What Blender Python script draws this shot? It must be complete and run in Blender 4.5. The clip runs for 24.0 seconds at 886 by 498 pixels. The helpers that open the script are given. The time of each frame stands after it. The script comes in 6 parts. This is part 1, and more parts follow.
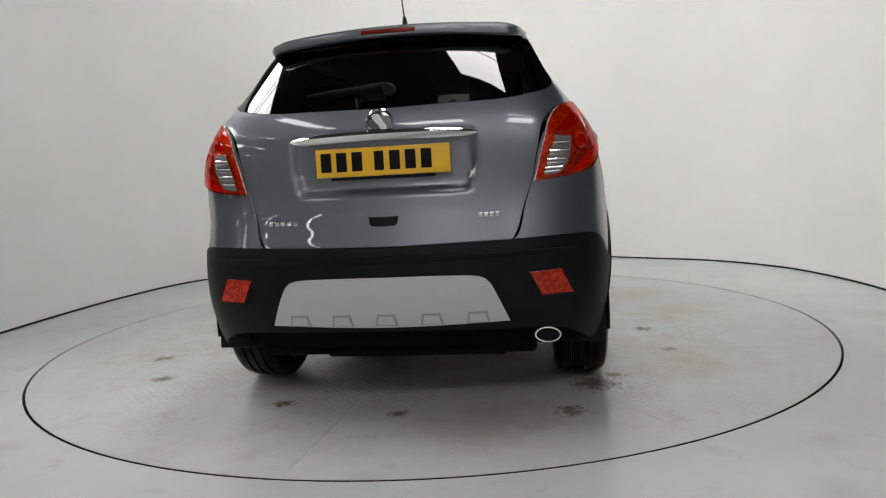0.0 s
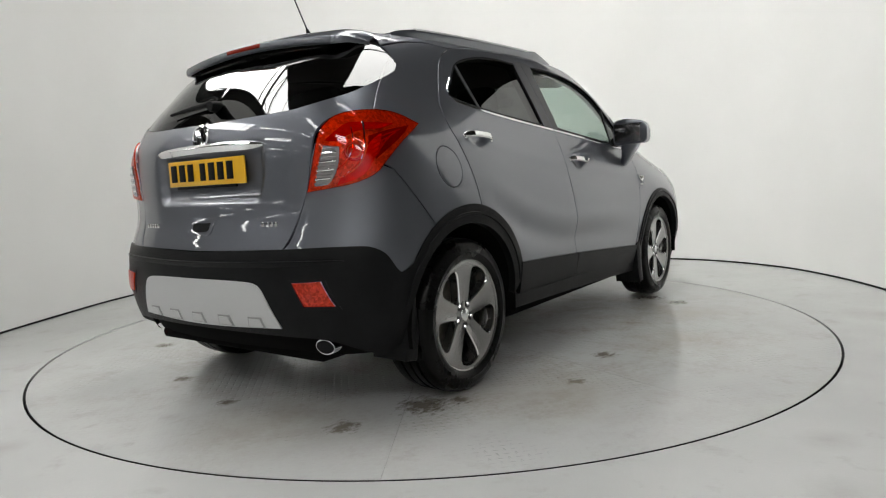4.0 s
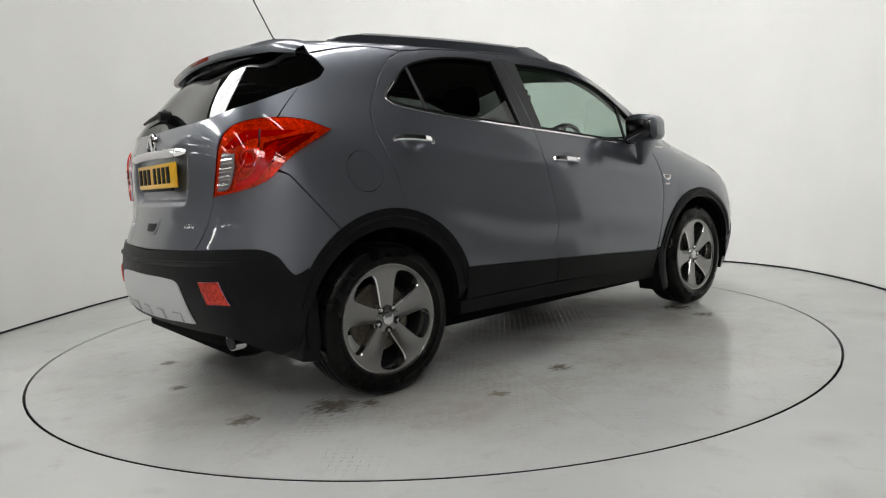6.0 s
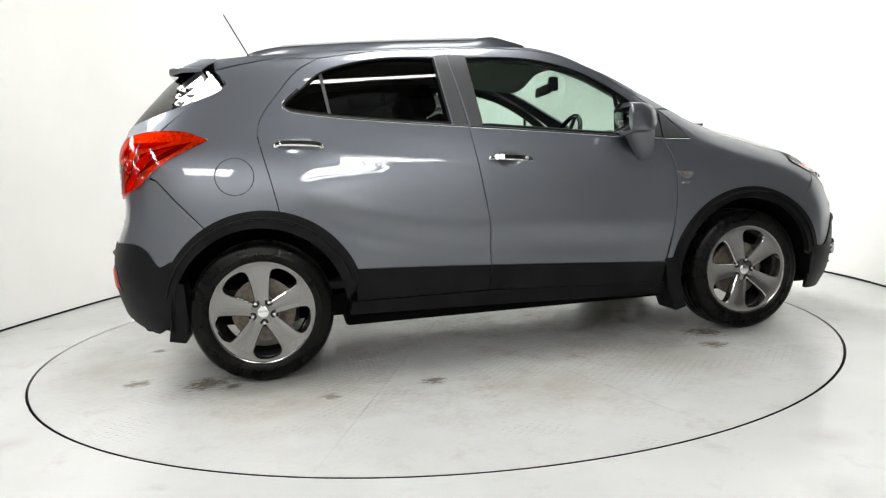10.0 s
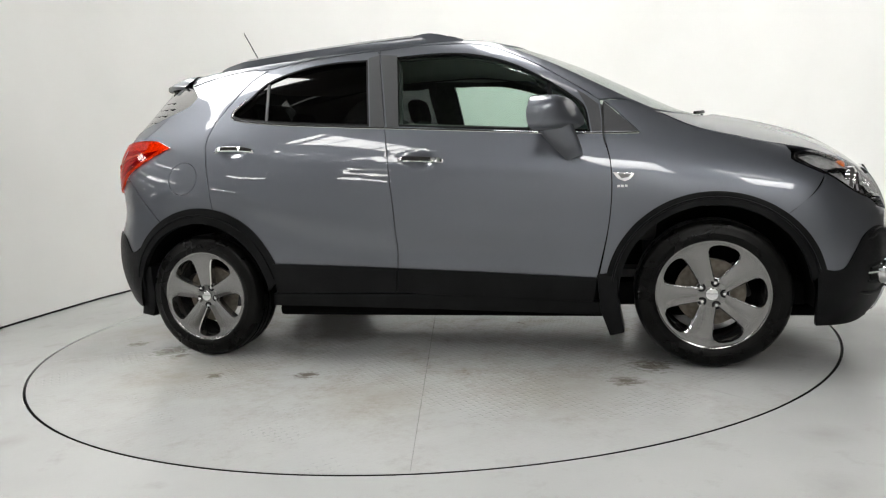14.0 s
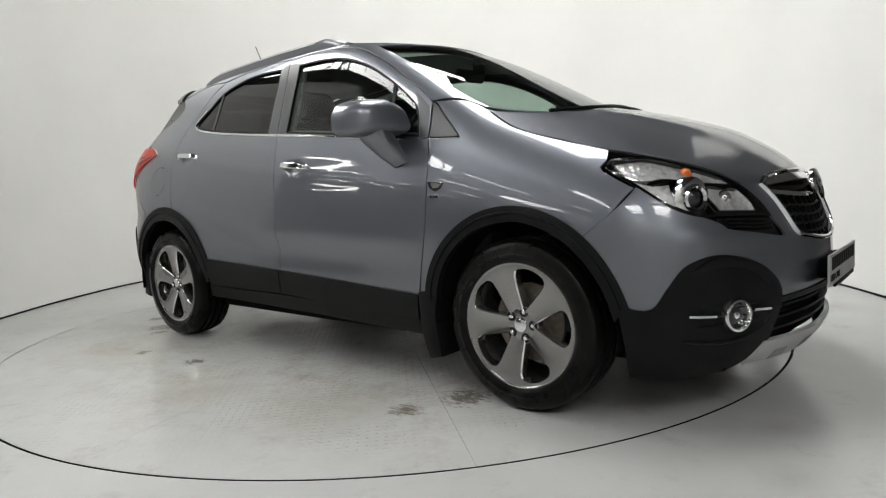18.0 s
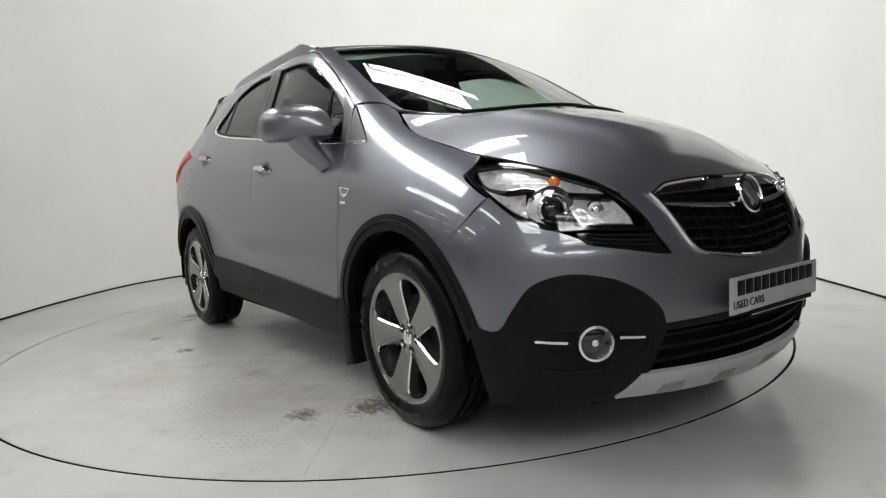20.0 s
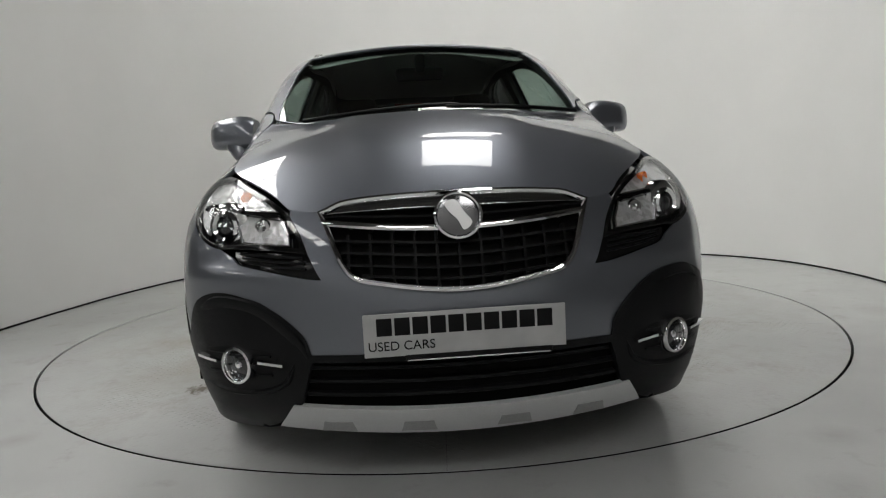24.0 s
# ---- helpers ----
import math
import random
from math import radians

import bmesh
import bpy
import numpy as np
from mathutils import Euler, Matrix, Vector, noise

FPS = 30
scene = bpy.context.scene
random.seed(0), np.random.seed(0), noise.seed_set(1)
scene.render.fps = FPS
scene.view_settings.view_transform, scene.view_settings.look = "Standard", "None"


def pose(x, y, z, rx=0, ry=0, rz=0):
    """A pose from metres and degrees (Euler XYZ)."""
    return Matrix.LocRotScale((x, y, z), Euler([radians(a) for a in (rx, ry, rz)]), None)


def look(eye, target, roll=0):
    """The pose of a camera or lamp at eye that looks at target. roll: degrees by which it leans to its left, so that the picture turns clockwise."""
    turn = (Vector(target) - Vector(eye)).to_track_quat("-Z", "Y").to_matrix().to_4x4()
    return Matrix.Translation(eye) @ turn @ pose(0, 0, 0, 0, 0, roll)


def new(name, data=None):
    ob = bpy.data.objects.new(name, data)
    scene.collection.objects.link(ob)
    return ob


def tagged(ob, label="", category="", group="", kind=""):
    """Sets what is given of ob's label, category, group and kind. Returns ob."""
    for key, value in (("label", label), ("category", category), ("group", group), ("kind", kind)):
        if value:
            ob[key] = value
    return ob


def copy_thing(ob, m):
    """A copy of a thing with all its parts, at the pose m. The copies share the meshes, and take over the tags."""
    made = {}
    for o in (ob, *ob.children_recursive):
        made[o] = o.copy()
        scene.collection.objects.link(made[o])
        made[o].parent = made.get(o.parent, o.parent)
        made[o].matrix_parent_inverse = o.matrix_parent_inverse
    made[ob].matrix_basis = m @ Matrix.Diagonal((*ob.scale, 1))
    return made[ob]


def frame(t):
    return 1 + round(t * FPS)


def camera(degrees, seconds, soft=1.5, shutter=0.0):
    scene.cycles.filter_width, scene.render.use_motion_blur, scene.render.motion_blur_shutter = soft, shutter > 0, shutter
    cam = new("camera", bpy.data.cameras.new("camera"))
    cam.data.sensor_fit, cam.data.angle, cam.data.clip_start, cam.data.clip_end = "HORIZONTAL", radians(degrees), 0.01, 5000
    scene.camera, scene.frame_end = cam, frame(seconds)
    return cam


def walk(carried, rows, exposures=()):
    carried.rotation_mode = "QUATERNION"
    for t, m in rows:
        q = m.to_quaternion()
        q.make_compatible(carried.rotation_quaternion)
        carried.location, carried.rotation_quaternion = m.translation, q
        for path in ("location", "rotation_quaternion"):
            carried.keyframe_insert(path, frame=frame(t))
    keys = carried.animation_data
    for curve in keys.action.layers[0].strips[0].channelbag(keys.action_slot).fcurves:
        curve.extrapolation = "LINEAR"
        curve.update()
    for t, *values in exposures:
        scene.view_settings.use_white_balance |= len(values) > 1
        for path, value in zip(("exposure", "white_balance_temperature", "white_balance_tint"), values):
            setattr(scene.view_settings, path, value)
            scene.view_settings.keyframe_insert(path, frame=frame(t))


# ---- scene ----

# ---- camera: it stands still on its tripod but for two small pans ----
cam = camera(67.93, 24.0, soft=1.2)
EYE = Vector((0.0, -4.1447, 0.8978))


def aim(pan, tilt, roll=-2.98):
    """The camera's pose for a pan to the left and a tilt upward, in degrees."""
    a, b = radians(pan), radians(tilt)
    way = Vector((-math.sin(a) * math.cos(b), math.cos(a) * math.cos(b), math.sin(b)))
    return look(EYE, EYE + way, roll)


walk(cam, [(t, aim(-0.98 + p, -5.778 + q)) for t, p, q in (
    (0.0, -0.08, 0.07), (3.0, -0.04, 0.07), (6.2, -0.06, 0.08), (7.0, 0.04, 0.0), (8.0, 0.06, -0.08), (9.5, 0.11, -0.15),
    (12.5, 0.0, -0.1), (13.5, 0.0, -0.14), (14.0, -0.06, -0.36), (14.2, -0.55, -0.36), (14.5, -1.92, -0.36), (14.8, -3.1, -0.42), (15.0, -3.40, -0.45),
    (15.5, -3.40, -0.45), (17.0, -3.38, -0.43), (19.5, -3.28, -0.37), (21.0, -3.2, -0.32), (22.5, -3.16, -0.46),
    (23.0, -2.88, -0.5), (23.5, -1.58, -0.42), (24.0, 0.61, -0.36))],
    exposures=[(0.0, -0.55), (1.0, -0.46), (2.0, -0.33), (5.0, -0.33), (8.0, -0.10), (9.0, 0.19), (10.0, 0.48), (11.5, 0.48), (13.0, 0.26), (14.0, -0.07), (15.0, -0.21), (17.0, -0.24), (20.0, -0.28), (22.0, -0.41), (23.0, -0.69), (24.0, -0.87)])

# ---- light: a bright hall roof with rooflights and tube lamps over an open-topped white booth ----
world = bpy.data.worlds.new("hall_air")
scene.world = world
world.use_nodes = True
world.node_tree.nodes["Background"].inputs["Color"].default_value = (.75, .85, 1, 1)
world.node_tree.nodes["Background"].inputs["Strength"].default_value = 0.02
SKYLIGHT_POWER, TUBE_POWER = 15.5, 15.0

# ---- materials ----
def material(name, color=(.5, .5, .5), rough=.5, metal=0.0, coat=0.0, coat_rough=.03, spec=.5, emit=None, power=0.0, trans=0.0, ior=1.45, alpha=1.0):
    m = bpy.data.materials.new(name)
    m.use_nodes = True
    b = m.node_tree.nodes["Principled BSDF"]
    b.inputs["Base Color"].default_value = (*color, 1)
    b.inputs["Roughness"].default_value = rough
    b.inputs["Metallic"].default_value = metal
    b.inputs["Coat Weight"].default_value = coat
    b.inputs["Coat Roughness"].default_value = coat_rough
    b.inputs["Specular IOR Level"].default_value = spec
    b.inputs["Transmission Weight"].default_value = trans
    b.inputs["IOR"].default_value = ior
    b.inputs["Alpha"].default_value = alpha
    if emit:
        b.inputs["Emission Color"].default_value = (*emit, 1)
        b.inputs["Emission Strength"].default_value = power
    return m


def nodes_of(m):
    return m.node_tree.nodes, m.node_tree.links, m.node_tree.nodes["Principled BSDF"]


def noisy(m, color_a, color_b, scale, bump_scale=0, bump=0.0, rough=None, detail=6.0, low=.35, high=.65):
    """Two-scale variation of colour, roughness and relief, in the object's own metres."""
    n, l, b = nodes_of(m)
    tc = n.new("ShaderNodeTexCoord")
    a = n.new("ShaderNodeTexNoise")
    a.inputs["Scale"].default_value, a.inputs["Detail"].default_value = scale, detail
    l.new(tc.outputs["Object"], a.inputs["Vector"])
    r = n.new("ShaderNodeValToRGB")
    r.color_ramp.elements[0].position, r.color_ramp.elements[1].position = low, high
    r.color_ramp.elements[0].color, r.color_ramp.elements[1].color = (*color_a, 1), (*color_b, 1)
    l.new(a.outputs["Fac"], r.inputs["Fac"])
    l.new(r.outputs["Color"], b.inputs["Base Color"])
    if rough:
        q = n.new("ShaderNodeMapRange")
        q.inputs["To Min"].default_value, q.inputs["To Max"].default_value = rough
        l.new(a.outputs["Fac"], q.inputs["Value"])
        l.new(q.outputs["Result"], b.inputs["Roughness"])
    if bump:
        c = n.new("ShaderNodeTexNoise")
        c.inputs["Scale"].default_value, c.inputs["Detail"].default_value = bump_scale, 4
        l.new(tc.outputs["Object"], c.inputs["Vector"])
        p = n.new("ShaderNodeBump")
        p.inputs["Strength"].default_value, p.inputs["Distance"].default_value = bump, 0.002
        l.new(c.outputs["Fac"], p.inputs["Height"])
        l.new(p.outputs["Normal"], b.inputs["Normal"])
    return m


def glass(name, tint, clear, shine=1.0, gloss=.012):
    """Thin car glass: a mirror-like face over a tinted pane that lets light straight through."""
    m = bpy.data.materials.new(name)
    m.use_nodes = True
    n, l = m.node_tree.nodes, m.node_tree.links
    n.remove(n["Principled BSDF"])
    t, g, x = n.new("ShaderNodeBsdfTransparent"), n.new("ShaderNodeBsdfGlossy"), n.new("ShaderNodeMixShader")
    t.inputs["Color"].default_value = (*[c * clear for c in tint], 1)
    g.inputs["Roughness"].default_value = gloss
    f = n.new("ShaderNodeLayerWeight")
    f.inputs["Blend"].default_value = .5
    p, k = n.new("ShaderNodeMath"), n.new("ShaderNodeMath")
    p.operation, p.inputs[1].default_value = "POWER", 4.5
    k.operation, k.use_clamp = "MULTIPLY_ADD", True
    k.inputs[1].default_value, k.inputs[2].default_value = .9 * shine, .065 * shine
    l.new(f.outputs["Facing"], p.inputs[0])
    l.new(p.outputs["Value"], k.inputs[0])
    l.new(k.outputs["Value"], x.inputs["Fac"])
    l.new(t.outputs["BSDF"], x.inputs[1])
    l.new(g.outputs["BSDF"], x.inputs[2])
    l.new(x.outputs["Shader"], n["Material Output"].inputs["Surface"])
    return m


def faceted(m, scale, dark, light, tilt=.5):
    """Lamp reflector: small mirror cells, each with its lean, sparkle painted in as tone."""
    n, l, b = nodes_of(m)
    tc, v, r, p = n.new("ShaderNodeTexCoord"), n.new("ShaderNodeTexVoronoi"), n.new("ShaderNodeValToRGB"), n.new("ShaderNodeBump")
    v.inputs["Scale"].default_value = scale
    l.new(tc.outputs["Object"], v.inputs["Vector"])
    r.color_ramp.elements[0].color, r.color_ramp.elements[1].color = (*dark, 1), (*light, 1)
    l.new(v.outputs["Color"], r.inputs["Fac"])
    l.new(r.outputs["Color"], b.inputs["Base Color"])
    p.inputs["Strength"].default_value, p.inputs["Distance"].default_value = tilt, .006
    l.new(v.outputs["Distance"], p.inputs["Height"])
    l.new(p.outputs["Normal"], b.inputs["Normal"])
    return m


PAINT = material("grey_metallic_paint", (.13, .14, .166), .38, .78, 1.0, .012)
noisy(PAINT, (.134, .143, .165), (.162, .172, .196), 900, rough=(.34, .44), detail=1)
PAINT.node_tree.nodes["Principled BSDF"].inputs["Coat IOR"].default_value = 1.55
PLASTIC = noisy(material("black_textured_plastic", rough=.5, spec=.14), (.0055, .0057, .0062), (.0085, .0088, .0094), 9, 700, .3, (.34, .48))
DARK = material("matt_black_lining", (.004, .004, .004), .9, spec=.08)
RUBBER = noisy(material("tyre_rubber", rough=.42, spec=.16), (.0025, .0025, .0025), (.005, .0049, .0047), 14, 300, .25, (.18, .40))
CHROME = material("polished_chrome", (.80, .80, .81), .06, 1.0)
SILVER = noisy(material("silver_trim_paint", rough=.4, metal=.25), (.50, .505, .51), (.55, .555, .56), 300, rough=(.34, .46), detail=1)
ALLOY = noisy(material("silver_grey_alloy", rough=.3, metal=.9, coat=.6, coat_rough=.06), (.235, .233, .229), (.285, .282, .277), 500, rough=(.13, .21), detail=1)
IRON = noisy(material("rusted_cast_iron", rough=.55, metal=.7), (.14, .122, .098), (.24, .215, .18), 40, rough=(.4, .7))
GLASS = glass("clear_green_car_glass", (.80, .93, .86), .88)
PRIVACY = glass("dark_privacy_glass", (.80, .85, .85), .10)
SCREEN = glass("windscreen_glass", (.80, .92, .86), .74)
LENS = glass("clear_lamp_lens", (1, 1, 1), .98, .6)
REDLENS = glass("red_lamp_lens", (1.0, .15, .010), .92, .75)
RED = noisy(material("red_lamp_plastic", rough=.3, coat=0, spec=.12), (.40, .02, .006), (.52, .035, .010), 60, rough=(.2, .3))
ORANGE = material("orange_lamp_plastic", (.75, .16, .02), .15, 0, 1.0, .02)
SMOKE = material("clear_ribbed_lamp_plastic", (.22, .21, .21), .2, .3, .8, .02)
GLOSS = material("gloss_black_trim", (.004, .004, .0044), .10, 0, .25, .03, spec=.4)
FACET = faceted(material("faceted_lamp_silver", rough=.26, metal=.6), 62, (.50, .50, .505), (.97, .97, .98), .26)
BOWL = faceted(material("tail_lamp_silver", rough=.3, metal=.5), 110, (.34, .34, .34), (.90, .90, .90), .30)
REFLECT = material("lamp_reflector_silver", (.86, .86, .87), .12, 1.0)
CLOTH = noisy(material("dark_seat_cloth", rough=.9, spec=.2), (.012, .012, .013), (.022, .022, .024), 60, 900, .5)
CABIN = noisy(material("charcoal_cabin_plastic", rough=.65, spec=.3), (.014, .014, .015), (.022, .022, .023), 20, 600, .4)
LINER = noisy(material("pale_headlining_cloth", rough=.95, spec=.1), (.50, .50, .48), (.58, .58, .56), 40, 800, .3)
TRIM = noisy(material("grey_pillar_trim_plastic", rough=.7, spec=.2), (.10, .10, .098), (.13, .13, .127), 30, 500, .3)
YELLOW = noisy(material("yellow_plate_sheet", rough=.28, coat=.3), (.80, .44, .018), (.86, .49, .025), 8)
PLATE = noisy(material("silver_grey_plate_sheet", rough=.42, metal=.35), (.40, .40, .40), (.46, .46, .46), 12)
FILM = noisy(material("dark_grey_pillar_film", rough=.42, metal=.3), (.060, .062, .066), (.072, .074, .078), 200, rough=(.36, .48), detail=1)
# car paint with shade put into its colour, for the roof rails
PAINTSHADED = material("shaded_grey_paint", (.10, .108, .126), .3, .6, 1.0, .03)
SILVERDARK = noisy(material("grey_pad_shade_paint", rough=.5, metal=.2), (.30, .30, .30), (.35, .35, .35), 200, rough=(.4, .6))
DARKGLASS = material("dark_projector_glass", (.01, .011, .013), .03, 0, 1.0, .01)
ORANGE_RED = noisy(material("orange_red_lamp_plastic", rough=.2, coat=.6, coat_rough=.02), (.55, .03, .006), (.85, .09, .015), 25)
INK = material("black_print", (.006, .006, .0065), .5, spec=.15)
DARKCHROME = material("dark_chrome", (.16, .16, .165), .12, 1.0)
REDDARK = noisy(material("dark_red_lamp_plastic", rough=.25, spec=.3), (.14, .004, .001), (.22, .010, .003), 150)


# ---- geometry helpers ----
class Geo:
    """Loose triangles with a normal at every corner point."""

    def __init__(self, v=None, n=None, f=None):
        self.v = np.zeros((0, 3)) if v is None else np.asarray(v, float)
        self.n = np.zeros((0, 3)) if n is None else np.asarray(n, float)
        self.f = np.zeros((0, 3), int) if f is None else np.asarray(f, int)

    def add(self, g):
        return Geo(np.vstack([self.v, g.v]), np.vstack([self.n, g.n]), np.vstack([self.f, g.f + len(self.v)]))

    def mirror(self):
        k = np.array([1, -1, 1])
        return Geo(self.v * k, self.n * k, self.f[:, ::-1])

    def both(self):
        """This right half and its mirror image, closed at the middle plane."""
        v = self.v.copy()
        over = v[:, 1] > -.0015
        v[over, 1] = 0
        n = self.n.copy()
        n[over, 1] *= 0
        half = Geo(v, n, self.f)
        return half.add(half.mirror())


    def moved(self, m):
        r = np.array(m.to_3x3())
        return Geo(self.v @ r.T + np.array(m.translation), self.n @ r.T, self.f)


def part(name, g, mat, parent=None, label="", at=None):
    """Links one mesh object, made of a Geo or a bmesh, under a thing or a part."""
    me = bpy.data.meshes.new(name)
    if isinstance(g, Geo):
        # coincident points are welded; every face corner keeps its own normal
        _, first, idx = np.unique(np.round(g.v, 5), axis=0, return_index=True, return_inverse=True)
        idx = idx.ravel()
        f = idx[g.f]
        ok = (f[:, 0] != f[:, 1]) & (f[:, 1] != f[:, 2]) & (f[:, 0] != f[:, 2])
        me.from_pydata(g.v[first].tolist(), [], f[ok].tolist())
        me.polygons.foreach_set("use_smooth", np.ones(len(me.polygons), bool))
        if len(me.loops) == 3 * ok.sum():
            me.normals_split_custom_set(g.n[g.f[ok]].reshape(-1, 3).tolist())
    else:
        bmesh.ops.recalc_face_normals(g, faces=g.faces[:])
        g.to_mesh(me)
        g.free()
        me.polygons.foreach_set("use_smooth", np.ones(len(me.polygons), bool))
        me.set_sharp_from_angle(angle=radians(38))
    me.materials.append(mat)
    ob = new(name, me)
    if parent is not None:
        ob.parent = parent
    if at is not None:
        ob.matrix_basis = at
    if label:
        ob["label"] = label
    return ob


def skin_normal(p, off=0.0):
    e = 0.004
    x, y, z = p.T
    g = np.stack([skin(x + e, y, z) - skin(x - e, y, z), skin(x, y + e, z) - skin(x, y - e, z), skin(x, y, z + e) - skin(x, y, z - e)], -1)
    return g / np.maximum(np.linalg.norm(g, axis=1, keepdims=True), 1e-9)


class View:
    """A flat chart of the skin, seen along one way: 'T' from above, or from a heading in degrees (0 the front, -90 the right side)."""

    def __init__(self, way):
        if way == "T":
            self.n, self.u, self.w = np.array([0, 0, 1.]), np.array([1., 0, 0]), np.array([0, 1., 0])
        else:
            a = radians(way)
            self.n, self.u, self.w = np.array([math.cos(a), math.sin(a), 0]), np.array([-math.sin(a), math.cos(a), 0]), np.array([0, 0, 1.])

    def flat(self, p):
        p = np.asarray(p, float)
        return np.stack([p @ self.u, p @ self.w], -1)

    def lift(self, q, off=0.0):
        """The places on the skin (off metres proud of it) that the chart's points show."""
        q = np.asarray(q, float)
        base = q[:, :1] * self.u + q[:, 1:] * self.w
        hi = np.full(len(q), 2.5)
        lo = np.full(len(q), np.nan)
        best, where = np.full(len(q), 9.), np.full(len(q), 0.)
        s_prev = 2.5
        for s in np.arange(2.46, -0.6, -0.04):
            p = base + s * self.n
            f = skin(*p.T) - off
            new_in = np.isnan(lo) & (f < 0)
            lo[new_in], hi[new_in] = s, s_prev
            b = f < best
            best[b], where[b] = f[b], s
            s_prev = s
        miss = np.isnan(lo)
        lo[miss] = hi[miss] = where[miss]
        for _ in range(13):
            mid = (lo + hi) / 2
            p = base + mid[:, None] * self.n
            inside = skin(*p.T) - off < 0
            lo, hi = np.where(inside, mid, lo), np.where(inside, hi, mid)
        return base + ((lo + hi) / 2)[:, None] * self.n


SIDE, FRONT, REAR, ABOVE = View(-90), View(0), View(180), View("T")
FCORNER, RCORNER = View(-42), View(-135)


def smooth_line(pts, step=0.018, closed=True):
    """A line through the points; a third value of 1 marks a sharp corner."""
    q = [np.array(p[:2], float) for p in pts]
    sharp = [len(p) > 2 and p[2] == 1 for p in pts]
    n, out = len(q), []
    for i in range(n if closed else n - 1):
        a, b = q[i], q[(i + 1) % n]
        pa = q[i - 1] if (closed or i > 0) and not sharp[i] else None
        nb = q[(i + 2) % n] if (closed or i + 2 < n) and not sharp[(i + 1) % n] else None
        d = np.linalg.norm(b - a)
        ta = (b - a) if pa is None else (b - pa) * d / (d + np.linalg.norm(a - pa))
        tb = (b - a) if nb is None else (nb - a) * d / (d + np.linalg.norm(nb - b))
        k = max(1, int(d / step))
        for j in range(k):
            u = j / k
            out.append((1 + 2 * u) * (1 - u) ** 2 * a + u * (1 - u) ** 2 * ta + u * u * (3 - 2 * u) * b + u * u * (u - 1) * tb)
    if not closed:
        out.append(q[-1])
    return np.array(out)


def area(q):
    return 0.5 * np.sum(q[:, 0] * np.roll(q[:, 1], -1) - np.roll(q[:, 0], -1) * q[:, 1])


def inset(q, d):
    if area(q) < 0:
        q = q[::-1]
    if not d:
        return q
    t = np.roll(q, -1, 0) - np.roll(q, 1, 0)
    t /= np.maximum(np.linalg.norm(t, axis=1, keepdims=True), 1e-9)
    return q + d * np.stack([-t[:, 1], t[:, 0]], -1)


def within(p, loops):
    """Even-odd test of points against closed loops."""
    c = np.zeros(len(p), bool)
    for q in loops:
        a, b = q, np.roll(q, -1, 0)
        for (x0, y0), (x1, y1) in zip(a, b):
            if y0 != y1:
                k = (y0 > p[:, 1]) != (y1 > p[:, 1])
                c ^= k & (p[:, 0] < (x1 - x0) * (p[:, 1] - y0) / (y1 - y0) + x0)
    return c


from mathutils.geometry import delaunay_2d_cdt


def outline(view, pts, closed=True, step=0.018):
    """Points given on the chart, or in space (x, y, z, with a fourth value of 1 for a corner)."""
    if len(pts[0]) >= 3 and not (len(pts[0]) == 3 and pts[0][2] == 1):
        if all(len(p) >= 3 for p in pts) and any(len(p) == 4 or p[2] != 1 for p in pts):
            flat = view.flat([p[:3] for p in pts])
            pts = [(*f, 1) if len(p) == 4 and p[3] == 1 else tuple(f) for f, p in zip(flat, pts)]
    return smooth_line(pts, step, closed)


